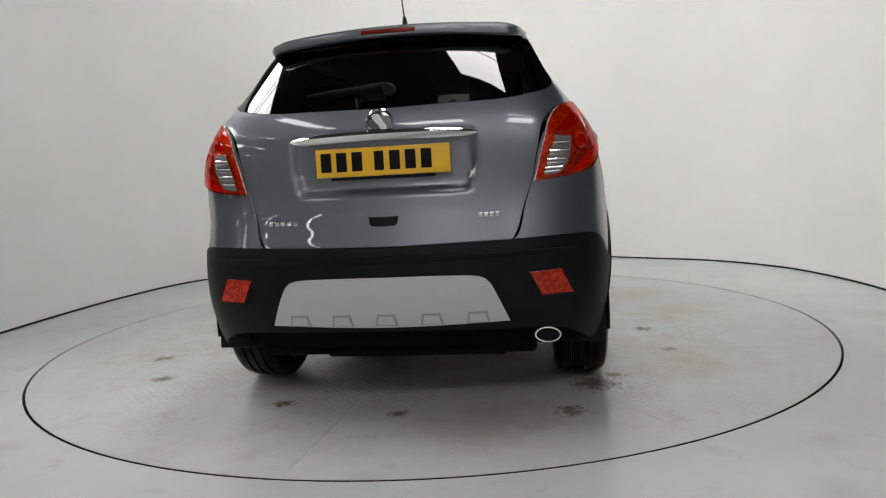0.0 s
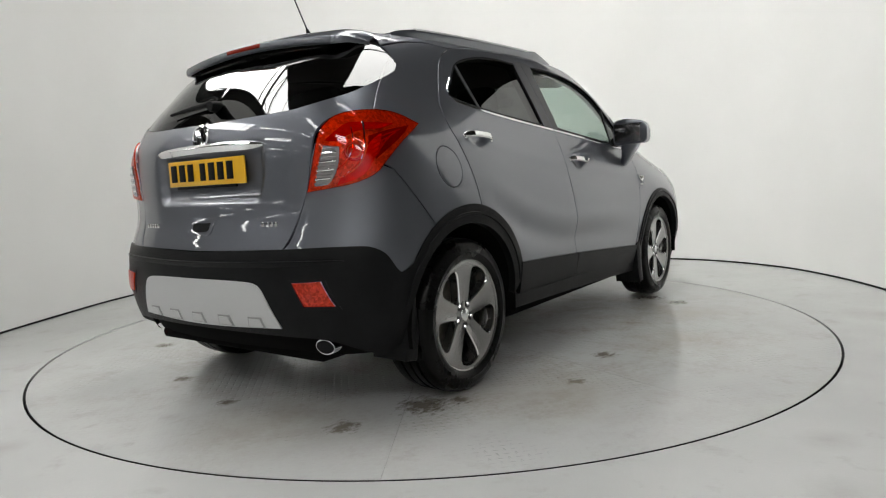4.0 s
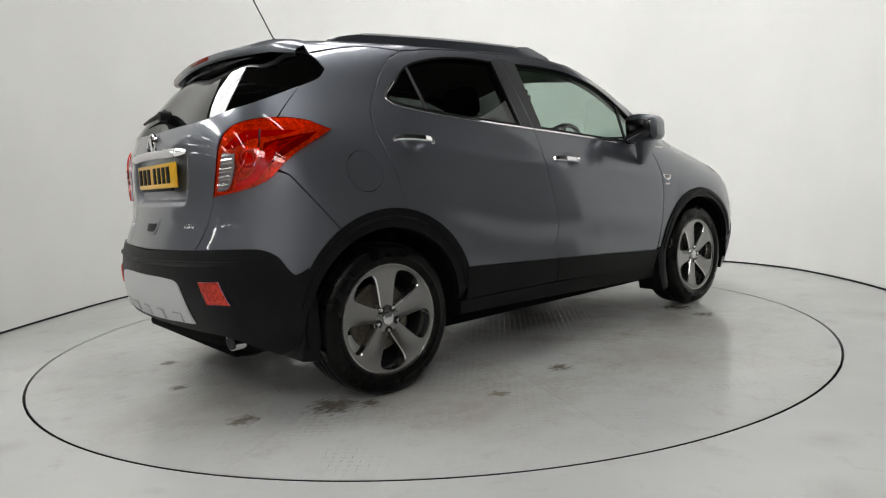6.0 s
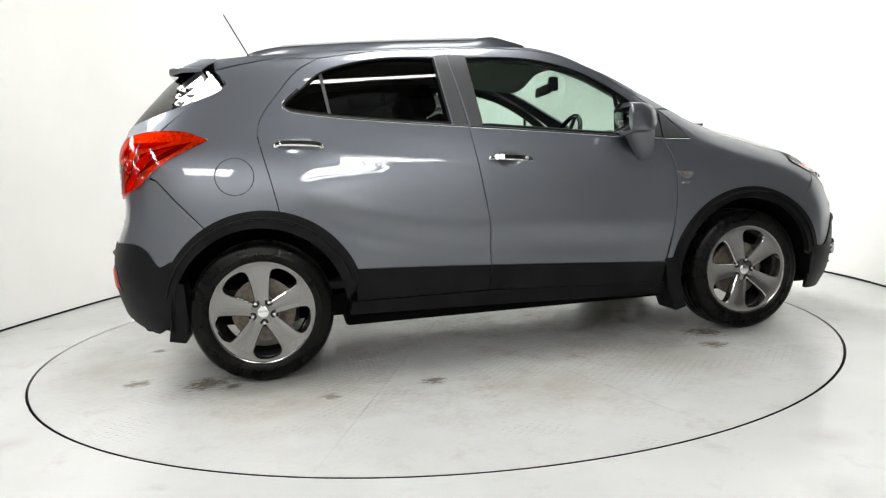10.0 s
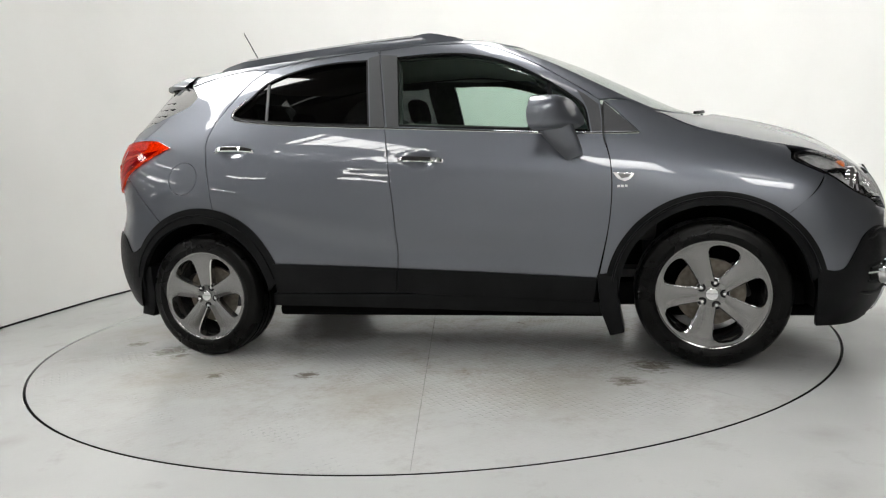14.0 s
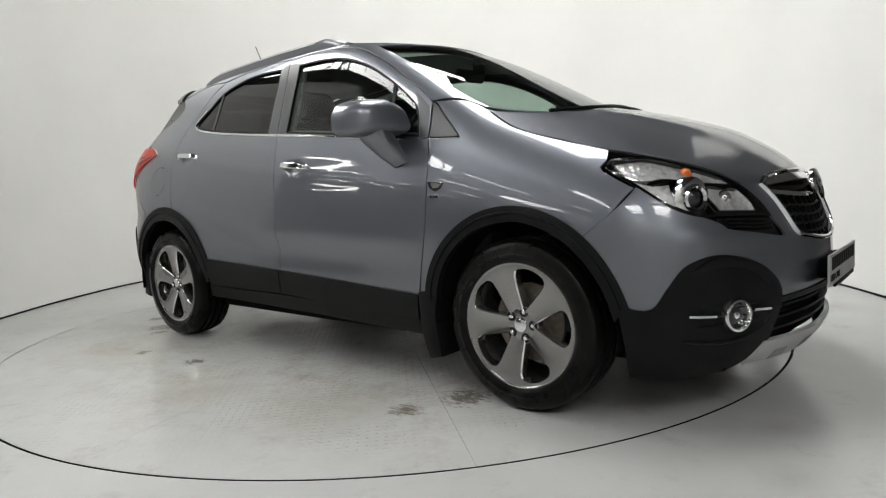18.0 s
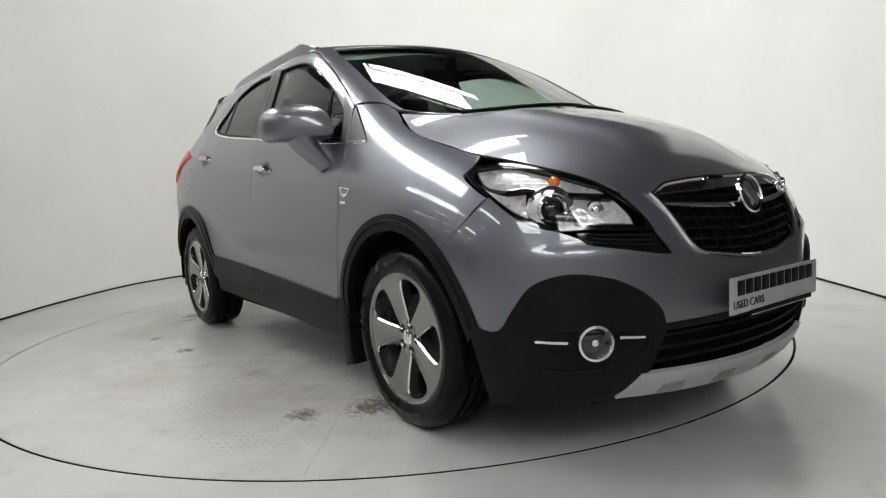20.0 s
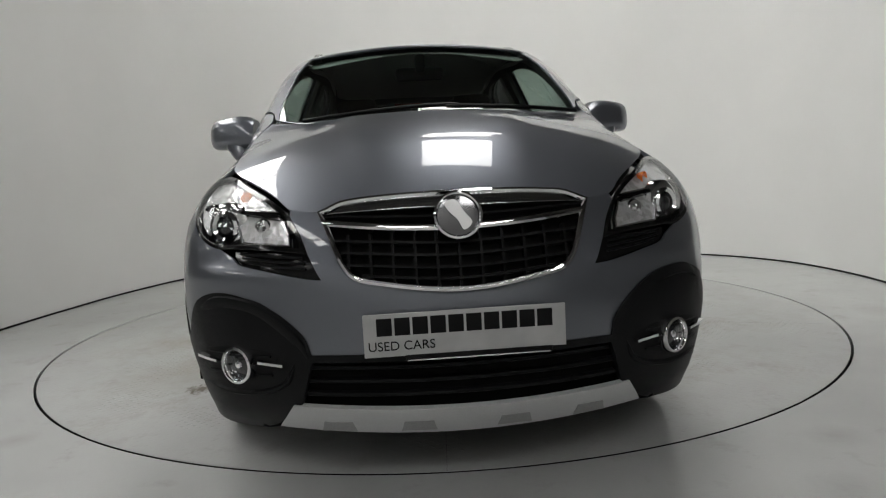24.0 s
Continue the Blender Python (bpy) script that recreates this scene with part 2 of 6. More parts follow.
def sheet(view, pts, holes=(), off=0.0, gap=0.0032, grid=0.035, depth=0.012, lift=None, step=0.018, normal=None):
    """A piece of the skin inside an outline, with turned-in edges. lift(p) may add relief: extra height at places p."""
    loops = [inset(outline(view, pts, step=step), gap)] + [inset(outline(view, h, step=step), 0) for h in holes]
    lo, hi = loops[0].min(0), loops[0].max(0)
    gx, gy = np.meshgrid(np.arange(lo[0], hi[0], grid), np.arange(lo[1], hi[1], grid))
    gx[1::2] += grid / 2
    g = np.stack([gx.ravel(), gy.ravel()], -1)
    g = g[within(g, loops)]
    edge = np.vstack(loops)
    if len(g):
        near = np.array([np.min(np.sum((edge - p) ** 2, 1)) for p in g])
        g = g[near > (0.45 * min(grid, 0.03)) ** 2]
    allp = np.vstack([edge, g]) if len(g) else edge
    edges, k = [], 0
    for q in loops:
        edges += [(k + i, k + (i + 1) % len(q)) for i in range(len(q))]
        k += len(q)
    vs, _, fs, *_ = delaunay_2d_cdt([Vector(p) for p in allp], edges, [], 0, 1e-6)
    vs = np.array([(a.x, a.y) for a in vs])
    fs = np.array([f for f in fs if len(f) == 3])
    fs = fs[within(vs[fs].mean(1), loops)]
    a = vs[fs]
    ccw = (a[:, 1, 0] - a[:, 0, 0]) * (a[:, 2, 1] - a[:, 0, 1]) - (a[:, 1, 1] - a[:, 0, 1]) * (a[:, 2, 0] - a[:, 0, 0]) > 0
    fs = np.where(ccw[:, None], fs, fs[:, ::-1])
    place = lambda q: view.lift(q, off) if lift is None else raised(view, q, off, lift)
    p = place(vs)
    n = normal(p) + (grid_normal(view, vs, off, lift) - skin_normal(p) if lift else 0) if normal else soft_normal(p) if lift is None else grid_normal(view, vs, off, lift) + soft_normal(p) - skin_normal(p)
    n = n / np.linalg.norm(n, axis=1, keepdims=True)
    out = Geo(p, n, fs)
    if depth:
        for i, q in enumerate(loops):
            if i:
                q = q[::-1]
            top = place(q)
            nn = skin_normal(top)
            t = np.roll(top, -1, 0) - np.roll(top, 1, 0)
            o = np.cross(t, nn)
            o /= np.maximum(np.linalg.norm(o, axis=1, keepdims=True), 1e-9)
            m = len(q)
            bev = 0.15 * min(depth, 0.012)
            rim = top + o * bev * 0.6 - nn * bev
            low = top - nn * depth
            v = np.vstack([top, rim, rim, low])
            nv = np.vstack([nn, (nn + o) / 1.4142, o, o])
            j = np.arange(m)
            jn = (j + 1) % m
            f = []
            for a0, b0 in ((0, m), (2 * m, 3 * m)):
                f += [np.stack([a0 + j, b0 + j, b0 + jn], -1), np.stack([a0 + j, b0 + jn, a0 + jn], -1)]
            out = out.add(Geo(v, nv, np.vstack(f)))
    return out


def soft_normal(p, r=.10):
    """The skin's direction averaged over its neighbourhood, for calm reflections."""
    d = np.array([(a, b, c) for a in (-1, 0, 1) for b in (-1, 0, 1) for c in (-1, 0, 1)], float)
    w = np.exp(-.6 * (d ** 2).sum(1))
    n = sum(k * skin_normal(p + r * q) for k, q in zip(w, d))
    return n / np.linalg.norm(n, axis=1, keepdims=True)


def even_bend(axis, terms, arch=1.0):
    """Normals of one smooth low-order surface through a pane: heights along an axis from the other two, even in y."""
    def at(p):
        a, y = (p[:, 0], p[:, 1] ** 2) if axis == 2 else (p[:, 2], p[:, 1] ** 2)
        c = a.mean()
        a = a - c
        cols = [a ** i * y ** j for i, j in terms]
        k = np.linalg.lstsq(np.stack(cols, -1), p[:, axis], rcond=None)[0]
        da = sum(q * i * a ** max(i - 1, 0) * y ** j for q, (i, j) in zip(k, terms))
        dy = sum(q * a ** i * j * y ** max(j - 1, 0) for q, (i, j) in zip(k, terms)) * 2 * p[:, 1] * arch
        one = np.ones(len(p))
        n = np.stack([-da, -dy, one], -1) if axis == 2 else np.stack([-one, dy, da], -1)
        return n / np.linalg.norm(n, axis=1, keepdims=True)
    return at


def raised(view, q, off, lift):
    p = view.lift(q, off)
    return p + skin_normal(p) * lift(p)[:, None]


def grid_normal(view, q, off, lift):
    e = 0.004
    du = raised(view, q + [e, 0], off, lift) - raised(view, q - [e, 0], off, lift)
    dw = raised(view, q + [0, e], off, lift) - raised(view, q - [0, e], off, lift)
    n = np.cross(du, dw)
    n /= np.maximum(np.linalg.norm(n, axis=1, keepdims=True), 1e-9)
    return np.where((n @ view.n)[:, None] < 0, -n, n)


def on_skin(view, pts, off=0.0, step=0.02):
    """A smooth open line on the skin."""
    return view.lift(outline(view, pts, closed=False, step=step), off)


def ribbon(path, profile, up=None, closed=False, taper=None):
    """A bmesh swept along a path: profile points are (outward, sideways) in metres."""
    bm = bmesh.new()
    path = np.asarray(path, float)
    n = len(path)
    rings = []
    for i in range(n):
        a, b = path[i - 1 if i or closed else 0], path[(i + 1) % n if i < n - 1 or closed else n - 1]
        t = (b - a) / max(np.linalg.norm(b - a), 1e-9)
        o = np.array(up[i] if up is not None and np.ndim(up) == 2 else (up if up is not None else (0, 0, 1)), float)
        o = o - t * (o @ t)
        o /= max(np.linalg.norm(o), 1e-9)
        s = np.cross(t, o)
        k = 1.0 if taper is None else taper(i / (n - 1))
        rings.append([bm.verts.new(path[i] + (o * u + s * w) * k) for u, w in profile])
    m = len(profile)
    for i in range(n if closed else n - 1):
        r0, r1 = rings[i], rings[(i + 1) % n]
        for j in range(m):
            bm.faces.new((r0[j], r0[(j + 1) % m], r1[(j + 1) % m], r1[j]))
    if not closed:
        bm.faces.new(rings[0][::-1])
        bm.faces.new(rings[-1])
    return bm


def oval(a, b, n=10):
    return [(a * math.cos(2 * math.pi * i / n), b * math.sin(2 * math.pi * i / n)) for i in range(n)]


def lathe(profile, n=64, axis="y", closed=False, bm=None):
    """Turns (radius, along) points round the y axis (or z)."""
    bm = bm or bmesh.new()
    rings = []
    for r, h in profile:
        ring = []
        for i in range(n):
            a = 2 * math.pi * i / n
            c, s = r * math.cos(a), r * math.sin(a)
            ring.append(bm.verts.new((c, h, s) if axis == "y" else (c, s, h)))
        rings.append(ring)
    m = len(rings)
    for k in range(m if closed else m - 1):
        r0, r1 = rings[k], rings[(k + 1) % m]
        for i in range(n):
            bm.faces.new((r0[i], r0[(i + 1) % n], r1[(i + 1) % n], r1[i]))
    return bm


def box(size, at=(0, 0, 0), bevel=0.0, turn=None, seg=2, bm=None):
    own = bmesh.new()
    bmesh.ops.create_cube(own, size=1)
    bmesh.ops.scale(own, vec=size, verts=own.verts)
    if bevel:
        bmesh.ops.bevel(own, geom=own.edges[:], offset=bevel, segments=seg, affect="EDGES", profile=.5)
    m = Matrix.Translation(at) @ (turn.to_4x4() if turn is not None else Matrix())
    bmesh.ops.transform(own, matrix=m, verts=own.verts)
    if bm is None:
        return own
    tmp = bpy.data.meshes.new("tmp")
    own.to_mesh(tmp)
    own.free()
    bm.from_mesh(tmp)
    bpy.data.meshes.remove(tmp)
    return bm


def prism(pts, h0, h1, plane="xz", bevel=0.0):
    """A flat outline with thickness from h0 to h1 across its plane."""
    bm = bmesh.new()
    def put(u, w, h):
        return (u, h, w) if plane == "xz" else (h, u, w) if plane == "yz" else (u, w, h)
    a = [bm.verts.new(put(u, w, h0)) for u, w in pts]
    b = [bm.verts.new(put(u, w, h1)) for u, w in pts]
    n = len(pts)
    bm.faces.new(a[::-1])
    bm.faces.new(b)
    for i in range(n):
        bm.faces.new((a[i], a[(i + 1) % n], b[(i + 1) % n], b[i]))
    if bevel:
        bmesh.ops.recalc_face_normals(bm, faces=bm.faces[:])
        bmesh.ops.bevel(bm, geom=bm.edges[:], offset=bevel, segments=2, affect="EDGES", profile=.5)
    return bm
# ---- the car's outer skin, as one smooth closed form: x ahead, y to its left, z up, metres ----
def spline(xs, ys):
    """A smooth curve through the given heights (finite-difference tangents)."""
    xs, ys = np.array(xs, float), np.array(ys, float)
    m = np.gradient(ys, xs, axis=0)

    def at(x):
        x = np.clip(x, xs[0], xs[-1])
        i = np.clip(np.searchsorted(xs, x) - 1, 0, len(xs) - 2)
        h = xs[i + 1] - xs[i]
        u = (x - xs[i]) / h
        a, b = (1 + 2 * u) * (1 - u) ** 2, u * (1 - u) ** 2
        c, d = u * u * (3 - 2 * u), u * u * (u - 1)
        if ys.ndim == 2:
            a, b, c, d, h = a[..., None], b[..., None], c[..., None], d[..., None], h[..., None]
        return a * ys[i] + b * h * m[i] + c * ys[i + 1] + d * h * m[i + 1]
    return at


LEVELS = np.array([0.20, 0.45, 0.70, 0.90, 1.06, 1.28, 1.46, 1.62])
WIDTHS = spline([-2.05, -1.6, -1.2, -0.6, 0.0, 0.6, 1.0, 1.35, 1.75, 2.2], [
    [.75, .80, .80, .78, .735, .615, .52, .44],
    [.79, .845, .852, .838, .797, .652, .562, .48],
    [.80, .862, .868, .848, .797, .678, .584, .51],
    [.80, .846, .852, .828, .785, .690, .604, .535],
    [.80, .844, .850, .822, .782, .702, .632, .572],
    [.80, .846, .852, .825, .777, .714, .668, .605],
    [.80, .855, .862, .838, .765, .692, .63, .56],
    [.80, .866, .870, .820, .712, .612, .52, .44],
    [.79, .850, .850, .780, .628, .515, .43, .36],
    [.765, .80, .785, .690, .500, .400, .35, .30]])
TOP = spline([-2.1, -1.7, -1.3, -.8, -.3, .1, .38, .66, .94, 1.1, 1.2, 1.32, 1.6, 1.85, 2.02, 2.12, 2.25],
             [1.43, 1.53, 1.577, 1.609, 1.621, 1.613, 1.578, 1.473, 1.330, 1.243, 1.192, 1.150, 1.074, .980, .882, .77, .5])
NOSE = spline([.10, .24, .35, .50, .62, .72, .80, .86, .95, 1.1], [2.0, 2.11, 2.14, 2.15, 2.14, 2.125, 2.105, 2.07, 1.99, 1.8])
TAIL = spline([.10, .22, .38, .55, .66, .72, .78, .95, 1.12, 1.2, 1.35, 1.48, 1.62],
              [-1.82, -1.925, -1.998, -2.018, -2.002, -1.979, -1.957, -1.940, -1.925, -1.893, -1.77, -1.66, -1.53])


def half_width(x, z):
    w = WIDTHS(x)
    z = np.clip(z, LEVELS[0], LEVELS[-1])
    m = np.gradient(w, LEVELS, axis=-1)
    i = np.clip(np.searchsorted(LEVELS, z) - 1, 0, len(LEVELS) - 2)
    h = LEVELS[i + 1] - LEVELS[i]
    u = (z - LEVELS[i]) / h
    pick = lambda q, j: np.take_along_axis(q, j[..., None], -1)[..., 0]
    f = ((1 + 2 * u) * (1 - u) ** 2 * pick(w, i) + u * (1 - u) ** 2 * h * pick(m, i)
         + u * u * (3 - 2 * u) * pick(w, i + 1) + u * u * (u - 1) * h * pick(m, i + 1))
    return f


def smax(a, b, k):
    h = np.maximum(k - np.abs(a - b), 0) / k
    return np.maximum(a, b) + h * h * k * 0.25


def skin(x, y, z):
    """Negative inside the body, positive outside."""
    a = np.abs(y)
    y2 = a * a
    side = a - half_width(x, z)
    front = x - (NOSE(z) - 0.36 * y2 - 0.12 * y2 * y2)
    rear = (TAIL(z) + 0.17 * y2 + 0.26 * np.clip((1.0 - z) / 0.25, 0, 1) * y2 ** 3) - x
    ahead = np.clip((x + 0.4) / 0.8, 0, 1)
    xs = x + 0.30 * y2 * ahead
    low = TOP(xs) - (0.10 + 0.02 * np.clip((x - 0.1) / 0.4, 0, 1)) * y2
    slope = np.clip((x - 0.1) / 0.2, 0, 1) * np.clip((1.6 - x) / 0.3, 0, 1)
    top = (z - low) / np.sqrt(1 + 0.3 * slope)
    f = smax(side, top, 0.07 + 0.06 * np.clip((x - 1.1) / 0.4, 0, 1))
    f = smax(f, front, 0.16)
    f = smax(f, rear * 0.95, 0.16)
    return np.maximum(f, 0.16 - z)

# ---- the booth, the floor and the hall roof ----
RING, CENTRE = 2.2525, .050
FLOOR = material("grey_floor_paint", (.5, .5, .5), .4)
WALL = noisy(material("white_wall_paint", rough=.75, spec=.2), (.82, .82, .803), (.85, .85, .833), 1.3, 160, .12)
ROOF = noisy(material("dark_roof_sheet", rough=.8), (.045, .043, .04), (.065, .062, .058), 3)
HALL = noisy(material("grey_hall_wall_paint", rough=.8, spec=.2), (.12, .118, .114), (.16, .157, .152), 1.5)
PALE = noisy(material("pale_hall_wall_paint", rough=.8, spec=.2), (.58, .58, .57), (.65, .65, .64), 1.2)
STEEL = material("dark_roof_steel", (.03, .03, .032), .6)
SKYLIGHT = material("bright_rooflight_sheet", (.8, .8, .8), .6, emit=(1.0, .992, .965), power=SKYLIGHT_POWER)
TUBE = material("glowing_lamp_tube", (.9, .9, .9), .5, emit=(1.0, .99, .965), power=TUBE_POWER)


def floor_paint(m, tread):
    """Worn grey paint: broad tone, scuffs, stains and, on the turntable, raised tread marks."""
    n, l, b = nodes_of(m)
    tc = n.new("ShaderNodeTexCoord")
    src = tc.outputs["Object"]

    def tex(scale, detail=5, rough=.55, stretch=None):
        t = n.new("ShaderNodeTexNoise")
        t.inputs["Scale"].default_value, t.inputs["Detail"].default_value, t.inputs["Roughness"].default_value = scale, detail, rough
        if stretch:
            mp = n.new("ShaderNodeMapping")
            mp.inputs["Scale"].default_value = stretch
            l.new(src, mp.inputs["Vector"])
            l.new(mp.outputs["Vector"], t.inputs["Vector"])
        else:
            l.new(src, t.inputs["Vector"])
        return t.outputs["Fac"]

    def ramp(v, p0, p1, c0, c1):
        r = n.new("ShaderNodeValToRGB")
        r.color_ramp.elements[0].position, r.color_ramp.elements[1].position = p0, p1
        r.color_ramp.elements[0].color, r.color_ramp.elements[1].color = (*c0, 1), (*c1, 1)
        l.new(v, r.inputs["Fac"])
        return r.outputs["Color"]

    def blend(f, a, c):
        x = n.new("ShaderNodeMixRGB")
        l.new(f, x.inputs["Fac"])
        for v, s in ((a, "Color1"), (c, "Color2")):
            if isinstance(v, tuple):
                x.inputs[s].default_value = (*v, 1)
            else:
                l.new(v, x.inputs[s])
        return x.outputs["Color"]

    base = ramp(tex(1.1, 4), .3, .7, (.43, .435, .428), (.50, .505, .498))
    scuff = ramp(tex(5.0, 8, .7), .56, .72, (0, 0, 0), (.55, .55, .55))
    base = blend(scuff, base, (.34, .33, .31))
    scratch = ramp(tex(3.0, 7, .75, (14, 1.2, 1)), .66, .74, (0, 0, 0), (.35, .35, .35))
    base = blend(scratch, base, (.30, .29, .27))
    if tread:
        # grainy brown patches, stronger towards the middle of the deck
        away = n.new("ShaderNodeVectorMath")
        away.operation = "LENGTH"
        l.new(src, away.inputs[0])
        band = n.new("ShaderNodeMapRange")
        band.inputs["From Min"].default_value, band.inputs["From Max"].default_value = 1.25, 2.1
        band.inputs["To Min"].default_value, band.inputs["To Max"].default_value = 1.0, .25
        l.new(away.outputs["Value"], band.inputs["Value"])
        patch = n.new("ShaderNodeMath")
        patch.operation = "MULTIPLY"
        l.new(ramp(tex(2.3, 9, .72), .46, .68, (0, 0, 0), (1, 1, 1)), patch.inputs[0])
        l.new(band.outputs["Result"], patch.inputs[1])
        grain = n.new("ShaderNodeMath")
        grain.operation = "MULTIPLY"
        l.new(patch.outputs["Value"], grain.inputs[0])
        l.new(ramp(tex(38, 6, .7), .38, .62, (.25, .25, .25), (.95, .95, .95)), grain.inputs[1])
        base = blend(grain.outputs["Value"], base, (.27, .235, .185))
    for x, y, r in ((-1.64, -.77, .17), (-1.54, .42, .14), (-1.67, -.1, .12), (-.78, 1.43, .16), (-1.17, 1.2, .15), (-1.18, -1.0, .13), (-.74, -1.32, .12), (-.28, -1.26, .16), (1.19, -1.2, .18), (-1.3, -.9, .3), (1.3, -.95, .28)) if tread else ():
        # brown dirt dropped by the tyres
        dist = n.new("ShaderNodeVectorMath")
        dist.operation = "DISTANCE"
        dist.inputs[1].default_value = (x, y, 0)
        l.new(src, dist.inputs[0])
        near = n.new("ShaderNodeMapRange")
        near.inputs["From Min"].default_value, near.inputs["From Max"].default_value = 0, r
        near.inputs["To Min"].default_value, near.inputs["To Max"].default_value = .40, -.20
        l.new(dist.outputs["Value"], near.inputs["Value"])
        add = n.new("ShaderNodeMath")
        add.operation = "ADD"
        l.new(near.outputs["Result"], add.inputs[0])
        l.new(tex(21, 8, .75, (1, 1.7, 1)), add.inputs[1])
        base = blend(ramp(add.outputs["Value"], .66, .82, (0, 0, 0), (.85, .85, .85)), base, (.12, .10, .075))
    for x, y, r in ((-.9, -1.3, .6), (.9, -1.35, .5), (-1.75, -.5, .5), (.2, -1.5, .5)) if tread else ((1.07, -2.45, .16), (1.26, -2.1, .14), (-1.63, -1.74, .12), (2.6, -.4, .3)):
        # broad ochre smears
        dist, near, mul = n.new("ShaderNodeVectorMath"), n.new("ShaderNodeMapRange"), n.new("ShaderNodeMath")
        dist.operation, dist.inputs[1].default_value = "DISTANCE", (x, y, 0)
        l.new(src, dist.inputs[0])
        near.inputs["From Min"].default_value, near.inputs["From Max"].default_value = 0, r
        near.inputs["To Min"].default_value, near.inputs["To Max"].default_value = 1, 0
        l.new(dist.outputs["Value"], near.inputs["Value"])
        mul.operation = "MULTIPLY"
        l.new(near.outputs["Result"], mul.inputs[0])
        l.new(tex(6, 8, .7), mul.inputs[1])
        base = blend(ramp(mul.outputs["Value"], .10, .52, (0, 0, 0), (.55, .55, .55)), base, (.33, .305, .26) if tread else (.36, .355, .34))
    l.new(base, b.inputs["Base Color"])
    q = n.new("ShaderNodeMapRange")
    q.inputs["To Min"].default_value, q.inputs["To Max"].default_value = (.14, .21) if tread else (.17, .23)
    l.new(tex(7, 6), q.inputs["Value"])
    l.new(q.outputs["Result"], b.inputs["Roughness"])
    p = n.new("ShaderNodeBump")
    p.inputs["Strength"].default_value, p.inputs["Distance"].default_value = .25, .002
    if tread:
        # tread plate: short raised bars, turned by a right angle in every other cell
        sep = n.new("ShaderNodeSeparateXYZ")
        mp = n.new("ShaderNodeMapping")
        mp.inputs["Scale"].default_value = (30, 30, 30)
        mp.inputs["Rotation"].default_value = (0, 0, radians(45))
        l.new(src, mp.inputs["Vector"])
        l.new(mp.outputs["Vector"], sep.inputs["Vector"])

        def math_(op, a, c=None):
            k = n.new("ShaderNodeMath")
            k.operation = op
            for i, v in enumerate((a, c)):
                if v is None:
                    continue
                if isinstance(v, (int, float)):
                    k.inputs[i].default_value = v
                else:
                    l.new(v, k.inputs[i])
            return k.outputs["Value"]
        fx = math_("SUBTRACT", math_("FRACT", sep.outputs["X"]), .5)
        fy = math_("SUBTRACT", math_("FRACT", sep.outputs["Y"]), .5)
        odd = math_("MODULO", math_("ABSOLUTE", math_("ADD", math_("FLOOR", sep.outputs["X"]), math_("FLOOR", sep.outputs["Y"]))), 2)
        even = math_("SUBTRACT", 1.0, odd)
        u = math_("ADD", math_("MULTIPLY", fx, odd), math_("MULTIPLY", fy, even))
        w = math_("ADD", math_("MULTIPLY", fy, odd), math_("MULTIPLY", fx, even))
        d = math_("ADD", math_("POWER", math_("DIVIDE", u, .44), 2), math_("POWER", math_("DIVIDE", w, .15), 2))
        bar = math_("SUBTRACT", 1.0, math_("MINIMUM", d, 1.0))
        # the paint fills the tread but in worn patches and along the tracks under the car
        away = n.new("ShaderNodeVectorMath")
        away.operation = "LENGTH"
        l.new(src, away.inputs[0])
        worn = math_("ADD", tex(1.7, 4), math_("MULTIPLY", math_("SUBTRACT", 1.5, away.outputs["Value"]), .22))
        fill = n.new("ShaderNodeMapRange")
        fill.inputs["From Min"].default_value, fill.inputs["From Max"].default_value = .46, .66
        fill.inputs["To Min"].default_value = .06
        l.new(worn, fill.inputs["Value"])
        l.new(math_("MULTIPLY", bar, fill.outputs["Result"]), p.inputs["Height"])
        p.inputs["Strength"].default_value, p.inputs["Distance"].default_value = 1.0, .004
    else:
        l.new(tex(90, 4), p.inputs["Height"])
    l.new(p.outputs["Normal"], b.inputs["Normal"])
    return m


floor_paint(FLOOR, False)
DECK = floor_paint(material("worn_grey_tread_plate", (.5, .5, .5), .4), True)


def disc(r0, r1, z, n=180):
    bm = bmesh.new()
    a = [(math.cos(2 * math.pi * i / n), math.sin(2 * math.pi * i / n)) for i in range(n)]
    o = [bm.verts.new((r1 * c, r1 * s, z)) for c, s in a]
    if r0:
        q = [bm.verts.new((r0 * c, r0 * s, z)) for c, s in a]
        for i in range(n):
            bm.faces.new((q[i], o[i], o[(i + 1) % n], q[(i + 1) % n]))
    else:
        bm.faces.new(o)
    return bm


